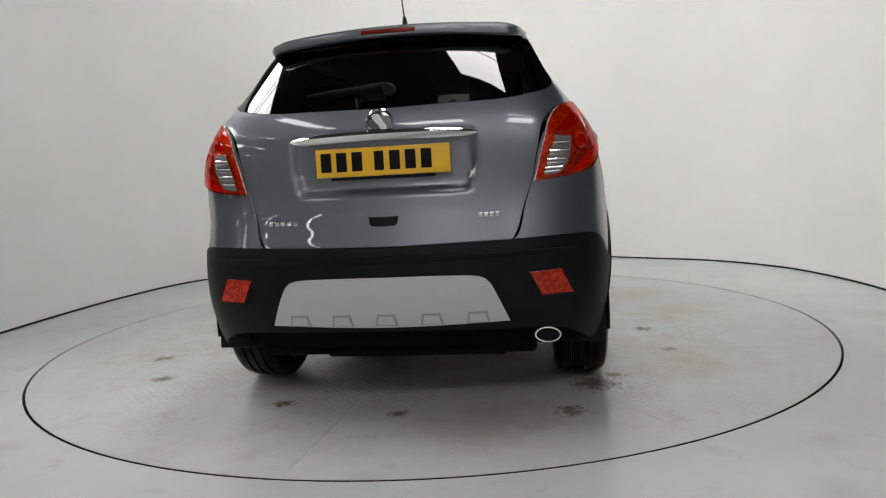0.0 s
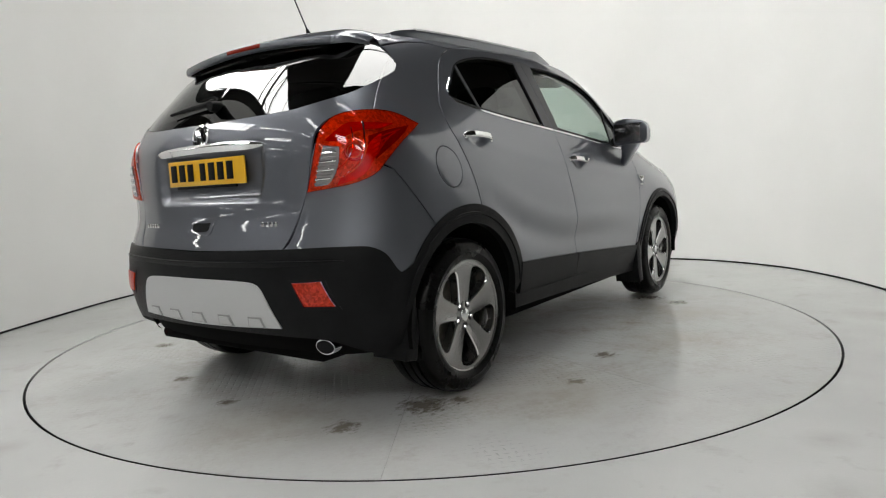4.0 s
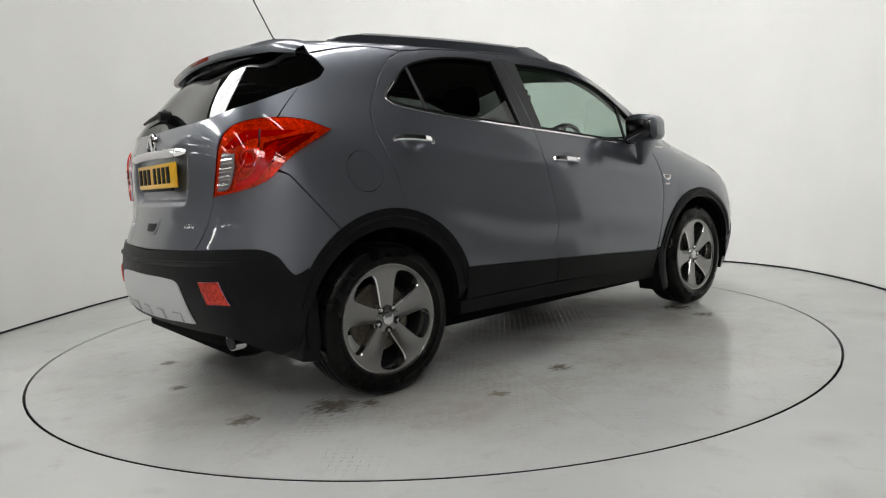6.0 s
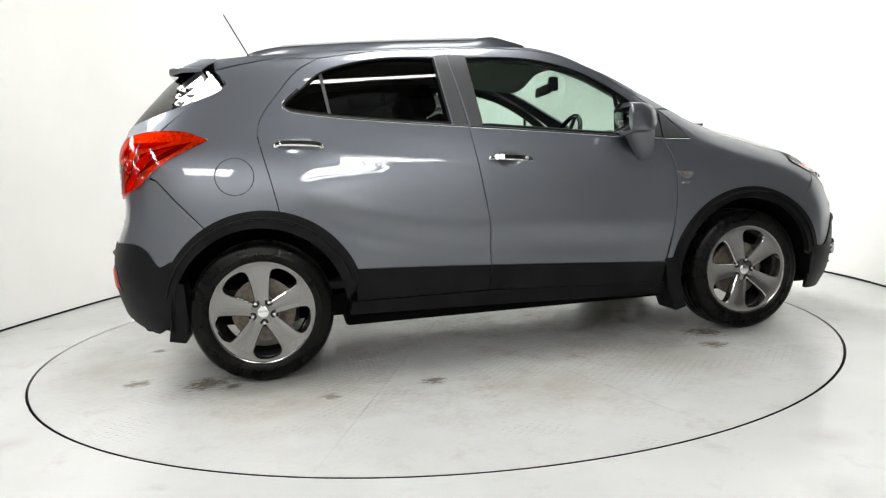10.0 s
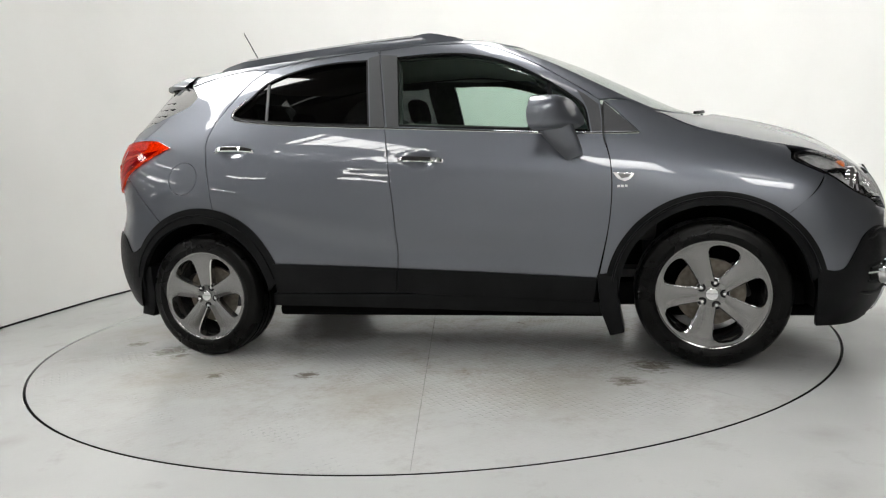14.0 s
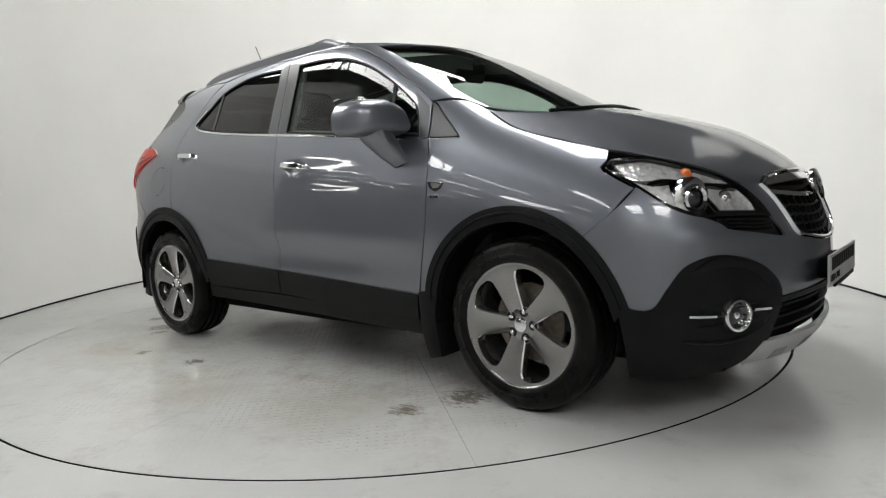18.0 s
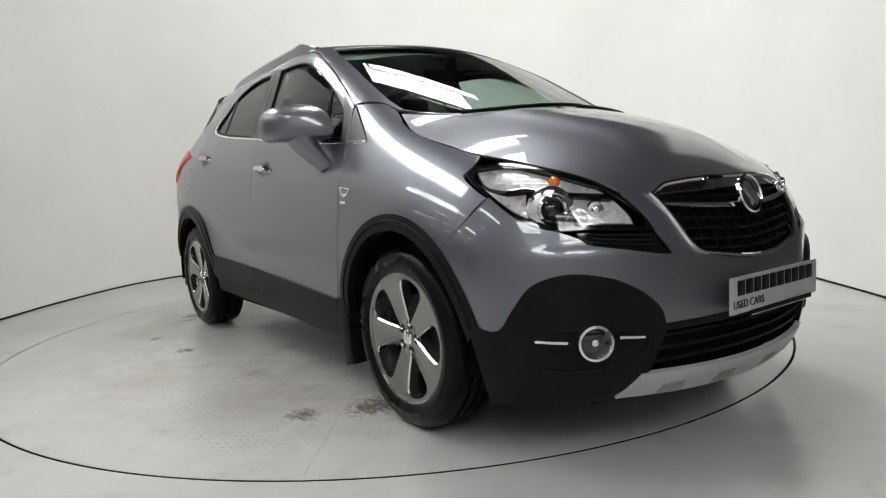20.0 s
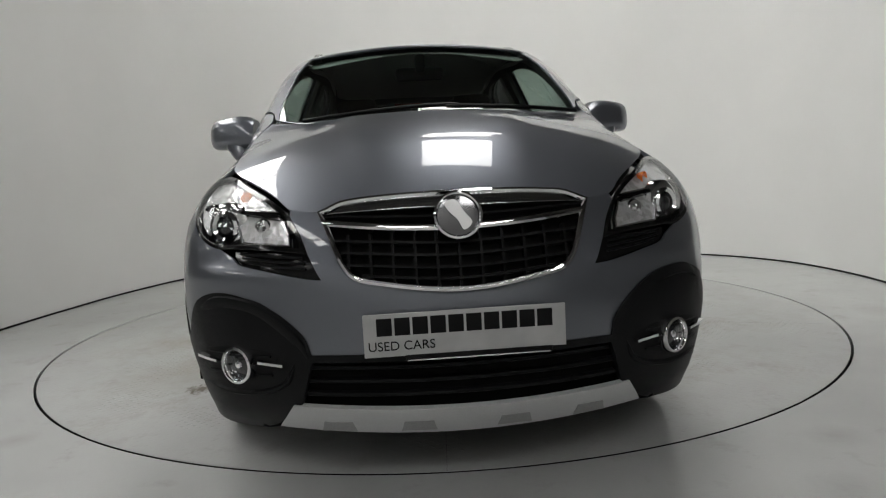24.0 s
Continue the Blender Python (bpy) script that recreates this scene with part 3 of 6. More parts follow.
def build_room():
    # floor: one slab with a round pit for the turntable
    bm = disc(RING + .0125, 34, 0)
    n = 180
    bm.verts.ensure_lookup_table()
    low = [bm.verts.new((v.co.x, v.co.y, -.1)) for v in bm.verts[n:2 * n]]
    bm.verts.ensure_lookup_table()
    for i in range(n):
        bm.faces.new((bm.verts[n + i], bm.verts[n + (i + 1) % n], low[(i + 1) % n], low[i]))
    bm.faces.new(low)
    tagged(part("pit", disc(RING - .2, RING + .03, -.09), INK, at=pose(0, CENTRE, 0)), "dark gap under the rim of the turntable", "pit", kind="structure")
    bmesh.ops.translate(bm, vec=(0, CENTRE, 0), verts=bm.verts)
    tagged(part("floor", bm, FLOOR), "grey painted concrete floor, scuffed and dusty", "floor", kind="structure")
    # curved white wall, open towards the camera
    plan = [(-3.06, -.35), (-3.06, -.05), (-3.05, .3), (-2.97, 1.0), (-2.84, 1.75), (-2.5, 2.65), (-1.7, 3.35), (-.6, 3.62), (.6, 3.58),
            (1.5, 3.2), (2.2, 2.62), (2.72, 2.15), (3.05, 1.5), (3.13, .8), (3.08, .1), (3.03, -.35), (3.01, -.52)]
    plan = [(1.012 * x, 1.012 * y + CENTRE) for x, y in plan]
    line = smooth_line(plan, .08, closed=False)
    bm = bmesh.new()
    t = np.gradient(line, axis=0)
    t /= np.linalg.norm(t, axis=1, keepdims=True)
    out = line + .12 * np.stack([-t[:, 1], t[:, 0]], -1)
    rows = [[bm.verts.new((x, y, z)) for x, y in q] for q, z in ((line, .012), (line, 3.3), (out, 3.3), (out, .012))]
    for k in range(4):
        for i in range(len(line) - 1):
            bm.faces.new((rows[k][i], rows[k][i + 1], rows[(k + 1) % 4][i + 1], rows[(k + 1) % 4][i]))
    for i in (0, len(line) - 1):
        bm.faces.new([rows[k][i] for k in range(4)])
    tagged(part("wall_curved", bm, WALL), "white painted curved booth wall, smooth and bare", "wall", kind="structure")
    bm = ribbon([(x, y, .006) for x, y in line], [(.008, .004), (.008, -.02), (-.006, -.02), (-.006, .004)])
    tagged(part("baseboard", bm, INK), "thin dark joint where the white wall meets the floor", "wall joint", kind="structure")
    # hall round the booth
    for name, size, at, mat in (("wall_south", (37, .2, 3.9), (-9.8, -11.2, 4.45), PALE), ("wall_south_foot", (37, .24, 2.5), (-9.8, -11.2, 1.25), PALE), ("wall_north", (37, .2, 6.4), (-9.8, 7.1, 3.2), HALL),
                                ("wall_east", (.2, 18.5, 6.4), (8.6, -2, 3.2), HALL), ("wall_west", (.2, 18.5, 3.9), (-28.2, -2, 4.45), HALL), ("wall_west_foot", (.24, 18.5, 2.5), (-28.2, -2, 1.25), HALL)):
        tagged(part(name, box(size, at), mat), "plain painted hall wall", "wall", kind="structure")
    tagged(part("ceiling", box((37.2, 18.6, .15), (-9.8, -2, 6.5)), ROOF), "dark sheet roof of the hall", "ceiling", kind="structure")


def rooflight(at, size):
    e = tagged(new("rooflight"), "bright translucent rooflight with dark glazing bars", "rooflight", "rooflights in the hall roof")
    e.location = at
    w, d = size
    part("pane", box((w, d, .03)), SKYLIGHT, e)
    for k in (-1, 1):
        part("frame_bar", box((.05, d + .1, .07), (k * (w / 2 + .02), 0, -.01)), STEEL, e)
        part("frame_bar", box((w, .05, .07), (0, k * (d / 2 + .02), -.01)), STEEL, e)
    for k in range(1, round(d / 1.0)):
        part("glazing_bar", box((w, .035, .05), (0, (k / round(d / 1.0) - .5) * d, -.02)), STEEL, e)
    return e


def tube_lamp(at, length, turn=0, wide=.15):
    e = tagged(new("tube_lamp"), "white batten lamp with a glowing diffuser", "ceiling lamp", "tube lamps over the booth")
    e.matrix_basis = pose(*at, 0, 0, turn)
    part("batten", box((length + .06, wide + .04, .05), (0, 0, .05), .008), WALL, e)
    for k in (-.4, .4):
        part("hanger", ribbon([(k * length, 0, .06), (k * length, 0, 6.4 - at[2])], oval(.004, .004, 6), up=(0, 1, 0)), STEEL, e)
    part("diffuser", box((length, wide, .05), (0, 0, 0), .015), TUBE, e)
    for k in (-1, 1):
        part("end_cap", box((.03, wide + .01, .06), (k * (length / 2 + .015), 0, .004), .004), STEEL, e)
    return e


def truss(y):
    e = tagged(new("roof_truss"), "dark steel lattice roof truss", "roof truss", "trusses under the hall roof")
    e.location = (0, y, 5.6)
    part("bottom_chord", box((36, .08, .08), (-9.5, 0, 0)), STEEL, e)
    part("top_chord", box((36, .08, .08), (-9.5, 0, .75)), STEEL, e)
    for i in range(30):
        x = -27.5 + 1.2 * i
        bm = ribbon([(x, 0, 0 if i % 2 else .75), (x + 1.2, 0, .75 if i % 2 else 0)], oval(.025, .025, 6), up=(0, 1, 0))
        part("web", bm, STEEL, e)


build_room()
# the last two are added as fill for the side nearest the camera
for x, y, w, d in ((.65, .1, 1.7, 2.5), (.65, 2.8, 1.7, 1.0), (-4.8, 1.7, 2.1, 6.4), (-5.2, -6.1, .6, 4.0), (-9.6, 0.6, 1.6, 5.0), (-14.0, -6.0, 1.6, 3.0), (-1.4, -9.4, 2.4, 2.2), (2.9, -9.4, 2.4, 2.2)):
    rooflight((x, y, 6.38), (w, d))
for y in (-10, -6.6, -3.9, -1.5, 1.85, 5.4):
    truss(y)
for x, y, a in ((.75, 2.6, 8), (.5, -2.75, -8), (2.2, -6.6, 0)):
    tube_lamp((x, y, 5.5), 1.7, a)
# rows of lamps down the long west end of the hall
for i, x in enumerate((-7.0, -10.4, -14.2, -19.0)):
    for k in range(5):
        tube_lamp((x, -9.0 + 3.0 * k + .6 * (i % 2), 4.9), 1.5, 90 - 4 * (i % 3), .08)

# the turntable: a round deck flush with the floor, on which the car stands
turntable = tagged(new("turntable"), "round steel turntable deck with worn grey paint", "turntable")
def sector(a0, a1, n=19):
    """One tenth of the deck: a wedge of steel plate with a rounded rim and narrow joints."""
    bm = bmesh.new()
    g = .0014
    ring = []
    for i in range(n):
        a = radians(a0 + (a1 - a0) * i / (n - 1))
        ring.append((RING * math.cos(a), RING * math.sin(a)))
    mid = radians((a0 + a1) / 2)
    pts = [(0.0, 0.0), *ring]
    pts = [(x + g / math.sin(radians(18)) * math.cos(mid) * (1 if i == 0 else .31), y + g / math.sin(radians(18)) * math.sin(mid) * (1 if i == 0 else .31)) if i in (0, 1, n) else (x, y) for i, (x, y) in enumerate(pts)]
    top = [bm.verts.new((x, y, 0)) for x, y in pts]
    low = [bm.verts.new((x, y, -.02)) for x, y in pts]
    bm.faces.new(top)
    bm.faces.new(low[::-1])
    m = len(pts)
    for i in range(m):
        bm.faces.new((top[i], low[i], low[(i + 1) % m], top[(i + 1) % m]))
    return bm


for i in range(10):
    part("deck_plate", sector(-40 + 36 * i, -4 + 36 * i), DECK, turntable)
part("deck_frame", box((.3, .3, .06), (0, 0, -.055)), INK, turntable)
part("under_deck", disc(0, RING - .01, -.024), INK, turntable)
# added band: blackens the deck's lit edge so the gap reads as dark
rim = disc(RING + .0005, RING + .004, -.0012)
low = bmesh.ops.extrude_face_region(rim, geom=list(rim.faces))["geom"]
bmesh.ops.translate(rim, verts=[v for v in low if isinstance(v, bmesh.types.BMVert)], vec=(0, 0, -.045))
bmesh.ops.recalc_face_normals(rim, faces=list(rim.faces))
part("gap_shade_band", rim, DARK, turntable, "black band added to keep the gap round the deck dark")


# ---- the car: origin on the ground midway between its axles ----
car = tagged(new("car"), "grey metallic compact crossover car, clean, parked on the turntable", "car")

# lines shared by neighbouring panels, on the right-hand chart (x, z)
B_SEAM = [(-.175, .40, 1), (-.165, .466), (-.166, .675), (-.195, .93), (-.222, 1.141), (-.262, 1.38), (-.295, 1.562, 1)]
R_TOP = [(-.295, 1.562, 1), (-.5, 1.562), (-.72, 1.552), (-.93, 1.525, 1)]
R_REAR = [(-.93, 1.525, 1), (-1.04, 1.462), (-1.15, 1.335), (-1.222, 1.23), (-1.243, 1.14), (-1.228, 1.06), (-1.195, .92), (-1.160, .742, 1)]
F_TOP = [(-.295, 1.562, 1), (-.1, 1.563), (.1, 1.552), (.28, 1.522), (.45, 1.447), (.62, 1.345), (.76, 1.25), (.82, 1.205, 1)]
F_SEAM = [(.82, 1.205, 1), (.826, 1.13), (.828, 1.054), (.858, .93), (.863, .80), (.845, .633), (.795, .42, 1)]
BONNET_EDGE = [tuple(p) for p in ABOVE.lift(np.array([(1.06, -.652), (1.20, -.70), (1.40, -.705), (1.595, -.697), (1.70, -.664), (1.81, -.592), (1.907, -.515), (1.965, -.465), (2.0, -.385)]))]
# outline of the head lamp and of the black panel under it, in space
LAMP_TOP = [(1.612, -.735, .920, 1), *[(p[0], p[1] - .004, p[2] - .007, 0) for p in BONNET_EDGE[4:8]], (2.018, -.432, .750, 0), (2.046, -.412, .700, 1)]
LAMP_LOW = [(2.01, -.48, .708, 0), (1.948, -.62, .716, 0), (1.905, -.69, .716, 0), (1.862, -.742, .735, 0), (1.812, -.768, .763, 0), (1.726, -.787, .824, 0), (1.64, -.783, .872, 0), (1.603, -.768, .895, 0)]
PANEL_LOW = [(1.952, -.64, .690, 0), (1.965, -.622, .672, 0), (2.018, -.533, .652, 0), (2.065, -.412, .630, 0), (2.082, -.376, .628, 1)]
FRONT_HUB, REAR_HUB, HUB_Z, TYRE = 1.2775, -1.2775, .320, .331


def arc(cx, cz, r, a0, a1, n=12):
    return [(cx + r * math.cos(radians(a0 + (a1 - a0) * i / n)), cz + r * math.sin(radians(a0 + (a1 - a0) * i / n))) for i in range(n + 1)]


def corner(p):
    return (*p[:2], 1)


def on_side(pts):
    """Chart points (x, z) of the right side as points in space, for other charts."""
    p = SIDE.lift(np.array([q[:2] for q in pts], float))
    return [tuple(v) + ((1,) if len(q) > 2 and q[2] == 1 else (0,)) for v, q in zip(p, pts)]


def behind(*pts):
    """(y, z) of the rear, as points in space; a third value of 1 marks a corner."""
    p = REAR.lift(np.array([(-q[0], q[1]) for q in pts], float))
    return [tuple(v) + ((1,) if len(q) > 2 else (0,)) for v, q in zip(p, pts)]


def ahead_of(*pts):
    p = FRONT.lift(np.array([q[:2] for q in pts], float))
    return [tuple(v) + ((1,) if len(q) > 2 else (0,)) for v, q in zip(p, pts)]


def mirrored(pts):
    return [(p[0], -p[1], p[2], *p[3:]) for p in pts][::-1]


REAR_HOLE = [(-1.122, 1.285), (-1.085, 1.258), (-.88, 1.222), (-.6, 1.19), (-.308, 1.163, 1), (-.352, 1.517, 1), (-.54, 1.524), (-.73, 1.508), (-.93, 1.452), (-1.04, 1.36)]
FRONT_HOLE = [(-.158, 1.152, 1), (.2, 1.115), (.566, 1.079), (.775, 1.062, 1), (.752, 1.18), (.70, 1.235), (.55, 1.342), (.39, 1.428), (.2, 1.488), (0, 1.512), (-.196, 1.515, 1)]


SHOULDER = spline([-1.507, -.966, -.563, -.158, .558, .852, 1.051], [1.218, 1.062, 1.001, .954, .895, .850, .79])


def door_scoop(p):
    """The sweeping hollow in the doors' lower half, and the soft line through the handles."""
    x, z = p[:, 0], p[:, 2]
    line = .60 + .10 * np.clip((-.25 - x) / .5, 0, 1.6) ** 1.5 - .05 * np.clip(x, 0, 1)
    d = (z - line)
    fade = np.clip((x + 1.15) / .35, 0, 1) * np.clip((.85 - x) / .5, 0, 1)
    dent = -.017 * np.exp(-((d + .055) / .062) ** 2) * fade
    crest = .005 * np.exp(-((d - .06) / .05) ** 2) * fade
    ends = np.clip((x + 1.2) / .3, 0, 1) * np.clip((.86 - x) / .3, 0, 1)
    shoulder = .002 * np.exp(-((z - SHOULDER(x)) / .032) ** 2) * ends
    cups = sum(-.016 * np.exp(-(((x - u) / .060) ** 2 + ((z - w) / .030) ** 2) ** 2) for u, w in ((-1.055, 1.080), (-.028, .975)))
    return dent + crest + shoulder + cups


def build_body():
    # doors
    rd = [*B_SEAM, *R_TOP[1:], *R_REAR[1:], *arc(REAR_HUB, .33, .43, 68, 20, 6)[1:], (-.84, .40, 1)]
    fd = [*B_SEAM, *F_TOP[1:], *F_SEAM[1:], (.78, .38, 1)]
    for name, pts, hole in (("rear_door", rd, REAR_HOLE), ("front_door", fd, FRONT_HOLE)):
        g = sheet(SIDE, pts, [hole], grid=.02, lift=door_scoop)
        for k, gg in ((1, g), (-1, g.mirror())):
            yield name, part(name, gg, PAINT, car), k


parts = {}
for name, ob, k in build_body():
    parts[name, k] = ob

# fenders and rear quarters
GATE_SEAM = [(-1.525, 1.318), (-1.60, 1.248), (-1.665, 1.185)]
fender = [(.80, .42, 1), (.845, .633), (.863, .80), (.858, .93), (.828, 1.054, 1), (.90, 1.046), (.990, 1.044, 1), (.91, 1.130), (.832, 1.207, 1), (.95, 1.20), (1.03, 1.165, 1),
          *[(p[0], p[2]) for p in BONNET_EDGE[:3]], (1.595, BONNET_EDGE[3][2], 1), (1.609, .922), (1.600, .895), (1.637, .870), (1.726, .822, 1), (1.66, .735), (1.56, .655, 1), *arc(FRONT_HUB, .32, .43, 52, 165, 14)[1:], (.83, .40, 1)]
quarter = [*R_REAR, *arc(REAR_HUB, .33, .43, 78, 118, 8), (-1.49, .715, 1), (-1.60, .84), (-1.69, .95, 1), (-1.78, 1.0, 1), (-1.70, 1.15, 1), *GATE_SEAM[::-1][:2], (-1.525, 1.318, 1),
           (-1.42, 1.362), (-1.378, 1.405, 1), (-1.41, 1.452), (-1.43, 1.470, 1), (-1.25, 1.512), (-1.1, 1.53)]
# front bumper skin, half: from the wheel arch to the middle, round the grille openings
bumper = [*on_side([(1.56, .655, 1), (1.66, .735), (1.729, .822, 1)]), *[(*p[:3], 0) for p in LAMP_LOW[::-1][2:6]], *PANEL_LOW, *[(*p[:3], p[3]) for p in LAMP_TOP[::-1][:2]], (*BONNET_EDGE[7], 0), (*BONNET_EDGE[8], 1), *ahead_of((-.383, .807, 1), (-.367, .773), (-.302, .637), (-.212, .608), (0, .585), (.03, .585, 1),
          (.03, .415, 1), (-.30, .412), (-.425, .408, 1), (-.455, .281, 1), (-.50, .225, 1), (-.62, .225)), *on_side([(1.735, .24, 1), (1.715, .30), (1.69, .46), (1.62, .59)])]
rear_corner = [*on_side([(-1.69, .95, 1), (-1.60, .84), (-1.49, .715, 1), (-1.58, .64), (-1.64, .56, 1), (-1.70, .54)]), *behind((-.74, .63), (-.44, .645, 1), (-.500, .70), (-.552, .88), (-.58, 1.0), (-.60, 1.06, 1))]
for name, view, pts, kw in (("front_wing", SIDE, fender, {}), ("rear_quarter", SIDE, quarter, {}), ("rear_bumper_corner", RCORNER, rear_corner, {})):
    g = sheet(view, pts, **kw)
    part(name, sheet(view, pts, [arc(-1.355, .954, .0885, 0, 360, 24)[:-1]]) if name == "rear_quarter" else g, PAINT, car)
    part(name, g.mirror(), PAINT, car)


def bumper_fold(p):
    """A soft ridge across the bumper under each head lamp."""
    a, z = np.abs(p[:, 1]), p[:, 2]
    return .011 / (1 + np.exp((z - .662) / .008)) * np.exp(-np.clip((.650 - z) / .045, 0, 9) ** 2) * np.clip((a - .33) / .10, 0, 1) * np.clip((.80 - a) / .10, 0, 1)


part("front_bumper", sheet(FCORNER, bumper, gap=0.0, depth=.01, lift=bumper_fold, grid=.02).both(), PAINT, car)

# roof with both front pillars, bonnet
side_line = on_side([(1.03, 1.165, 1), (.95, 1.20), (.82, 1.205), *[p[:2] for p in F_TOP[::-1][1:]], *[p[:2] for p in R_TOP[1:]], (-1.1, 1.53), (-1.25, 1.512), (-1.43, 1.470, 1)])
screen = [(1.055, -.625, 0, 1), (.95, -.632, 0), (.70, -.612, 0), (.45, -.575, 0), (.335, -.548, 0, 1), (.40, -.30, 0), (.425, 0, 0)]
screen = screen + [(p[0], -p[1], *p[2:]) for p in screen[::-1][1:]] + [(1.24, .45, 0), (1.345, .22, 0), (1.375, 0, 0), (1.345, -.22, 0), (1.24, -.45, 0)]
roof = side_line + [(-1.47, -.25, 0), (-1.48, 0, 0), (-1.47, .25, 0)] + mirrored(side_line) + [(1.26, .46, 0), (1.37, .22, 0), (1.40, 0, 0), (1.37, -.22, 0), (1.26, -.46, 0)]
part("roof", sheet(ABOVE, roof, [screen], grid=.045), PAINT, car)
bonnet = [(p[0], p[1], 0, 1 if i == 0 else 0) for i, p in enumerate(BONNET_EDGE)] + [(2.006, -.34, 0), (2.02, -.18, 0), (2.025, 0, 0)]
bonnet = bonnet + [(p[0], -p[1], *p[2:]) for p in bonnet[::-1][1:]] + [(1.26, .46, 0), (1.375, .22, 0), (1.405, 0, 0), (1.375, -.22, 0), (1.26, -.46, 0)]


def bonnet_creases(p):
    a = np.abs(p[:, 1])
    edge = .22 + .20 * np.clip((2.05 - p[:, 0]) / 1.0, 0, 1)
    return .014 / (1 + np.exp((a - edge) / .028)) * np.clip((2.05 - p[:, 0]) / .25, 0, 1)


part("bonnet", sheet(ABOVE, bonnet, lift=bonnet_creases, grid=.02, normal=even_bend(2, [(0, 0), (1, 0), (2, 0), (3, 0), (0, 1), (1, 1), (2, 1), (0, 2)])), PAINT, car)
part("windscreen", sheet(ABOVE, screen, off=-.006, gap=.001, depth=.004, normal=even_bend(2, [(0, 0), (1, 0), (2, 0), (0, 1), (1, 1), (0, 2)])), SCREEN, car)

# tailgate, rear glass
GLASS_SIDE = on_side([(-1.525, 1.318, 1), (-1.649, 1.272), (-1.745, 1.238)])
GLASS_BACK = behind((-.56, 1.207), (-.45, 1.190), (-.27, 1.184), (0, 1.178), (.03, 1.178, 1))
tailgate = [*behind((.03, .664, 1), (0, .664), (-.475, .672, 1), (-.50, .72), (-.552, .88), (-.578, 1.0), (-.602, 1.10), (-.655, 1.155)), *on_side([(-1.70, 1.158, 1), (-1.665, 1.188), *GATE_SEAM[::-1][1:2]]), *GLASS_SIDE, *GLASS_BACK]
rear_glass = [*on_side([(-1.378, 1.405, 1), (-1.42, 1.362)]), *GLASS_SIDE, *GLASS_BACK, *behind((.03, 1.497, 1), (0, 1.497), (-.3, 1.49), (-.50, 1.475)), *on_side([(-1.47, 1.470), (-1.41, 1.452)])]
rear_glass = [(*q[:3], 1) if i == 0 else q for i, q in enumerate(rear_glass)]
HINDER = View(-145)


def gate_relief(p):
    a, z = np.abs(p[:, 1]), p[:, 2]
    s = lambda v: 1 / (1 + np.exp(-v / .006))
    w = .345 - .25 * np.clip(.95 - z, 0, .2)
    return -.028 * s(w - a) * s(z - .868) * s(1.075 - z)


tg = part("tailgate", sheet(HINDER, tailgate, lift=gate_relief, grid=.016, gap=.0012).both(), PAINT, car)
part("rear_window", sheet(HINDER, rear_glass, off=-.004, depth=.006, gap=.0008, normal=even_bend(0, [(0, 0), (1, 0), (2, 0), (0, 1), (1, 1), (0, 2)], .74)).both(), PRIVACY, car, "dark rear window")
# side glass
for hole, cut, mats in ((REAR_HOLE, -.89, (PRIVACY, PRIVACY)), (FRONT_HOLE, .592, (GLASS, GLASS))):
    g = sheet(SIDE, hole, off=-.010, gap=-.004, depth=.003)
    owner = "rear_door" if hole is REAR_HOLE else "front_door"
    part("side_window", g, mats[0], parts[owner, 1])
    part("side_window", g.mirror(), mats[0], parts[owner, -1])

# black cladding: arches, sills, bumpers
CLAD = dict(off=.007, gap=.0005, depth=.02)


def clad(name, view, pts, mat=PLASTIC, both=False, mirror=True, label="", **kw):
    g = sheet(view, pts, **{**CLAD, **kw})
    if both:
        return part(name, g.both(), mat, car, label)
    a = part(name, g, mat, car, label)
    if mirror:
        part(name, g.mirror(), mat, car, label)
    return a


rear_arch = arc(REAR_HUB + .015, .33, .465, 164, 12, 16) + arc(REAR_HUB, .32, .395, 4, 174, 18)
front_arch = arc(FRONT_HUB, .315, .458, 172, 15, 16) + arc(FRONT_HUB, .32, .395, 8, 176, 18)
rear_arch = [corner(rear_arch[0])] + rear_arch[1:16] + [corner(rear_arch[16]), corner(rear_arch[17])] + rear_arch[18:-1] + [corner(rear_arch[-1])]
front_arch = [corner(front_arch[0])] + front_arch[1:16] + [corner(front_arch[16]), corner(front_arch[17])] + front_arch[18:-1] + [corner(front_arch[-1])]
clad("wheel_arch_trim", SIDE, rear_arch, depth=.035)
clad("wheel_arch_trim", SIDE, front_arch, depth=.035)
clad("door_trim", SIDE, [(-.838, .492, 1), (-.5, .476), (-.168, .459, 1), (-.182, .336, 1), (-.5, .336), (-.835, .338, 1)], off=.012)
clad("door_trim", SIDE, [(-.162, .459, 1), (.3, .432), (.79, .400, 1), (.768, .288, 1), (.3, .312), (-.176, .336, 1)], off=.012)
clad("sill", SIDE, [(-.86, .332, 1), (0, .322), (.80, .283, 1), (.82, .222, 1), (0, .248), (-.875, .268, 1)], off=.004, depth=.12)
black_nose = [*on_side([(1.668, .47, 1), (1.72, .425), (1.785, .425), (1.83, .49)]), *ahead_of((-.765, .565), (-.669, .592), (-.53, .552), (-.437, .478), (-.412, .41, 1), (-.452, .278, 1), (-.53, .205), (-.58, .180, 1)), *on_side([(1.83, .172), (1.69, .176, 1), (1.685, .30)])]
clad("front_bumper_lower", FCORNER, black_nose, label="black textured plastic bumper end")
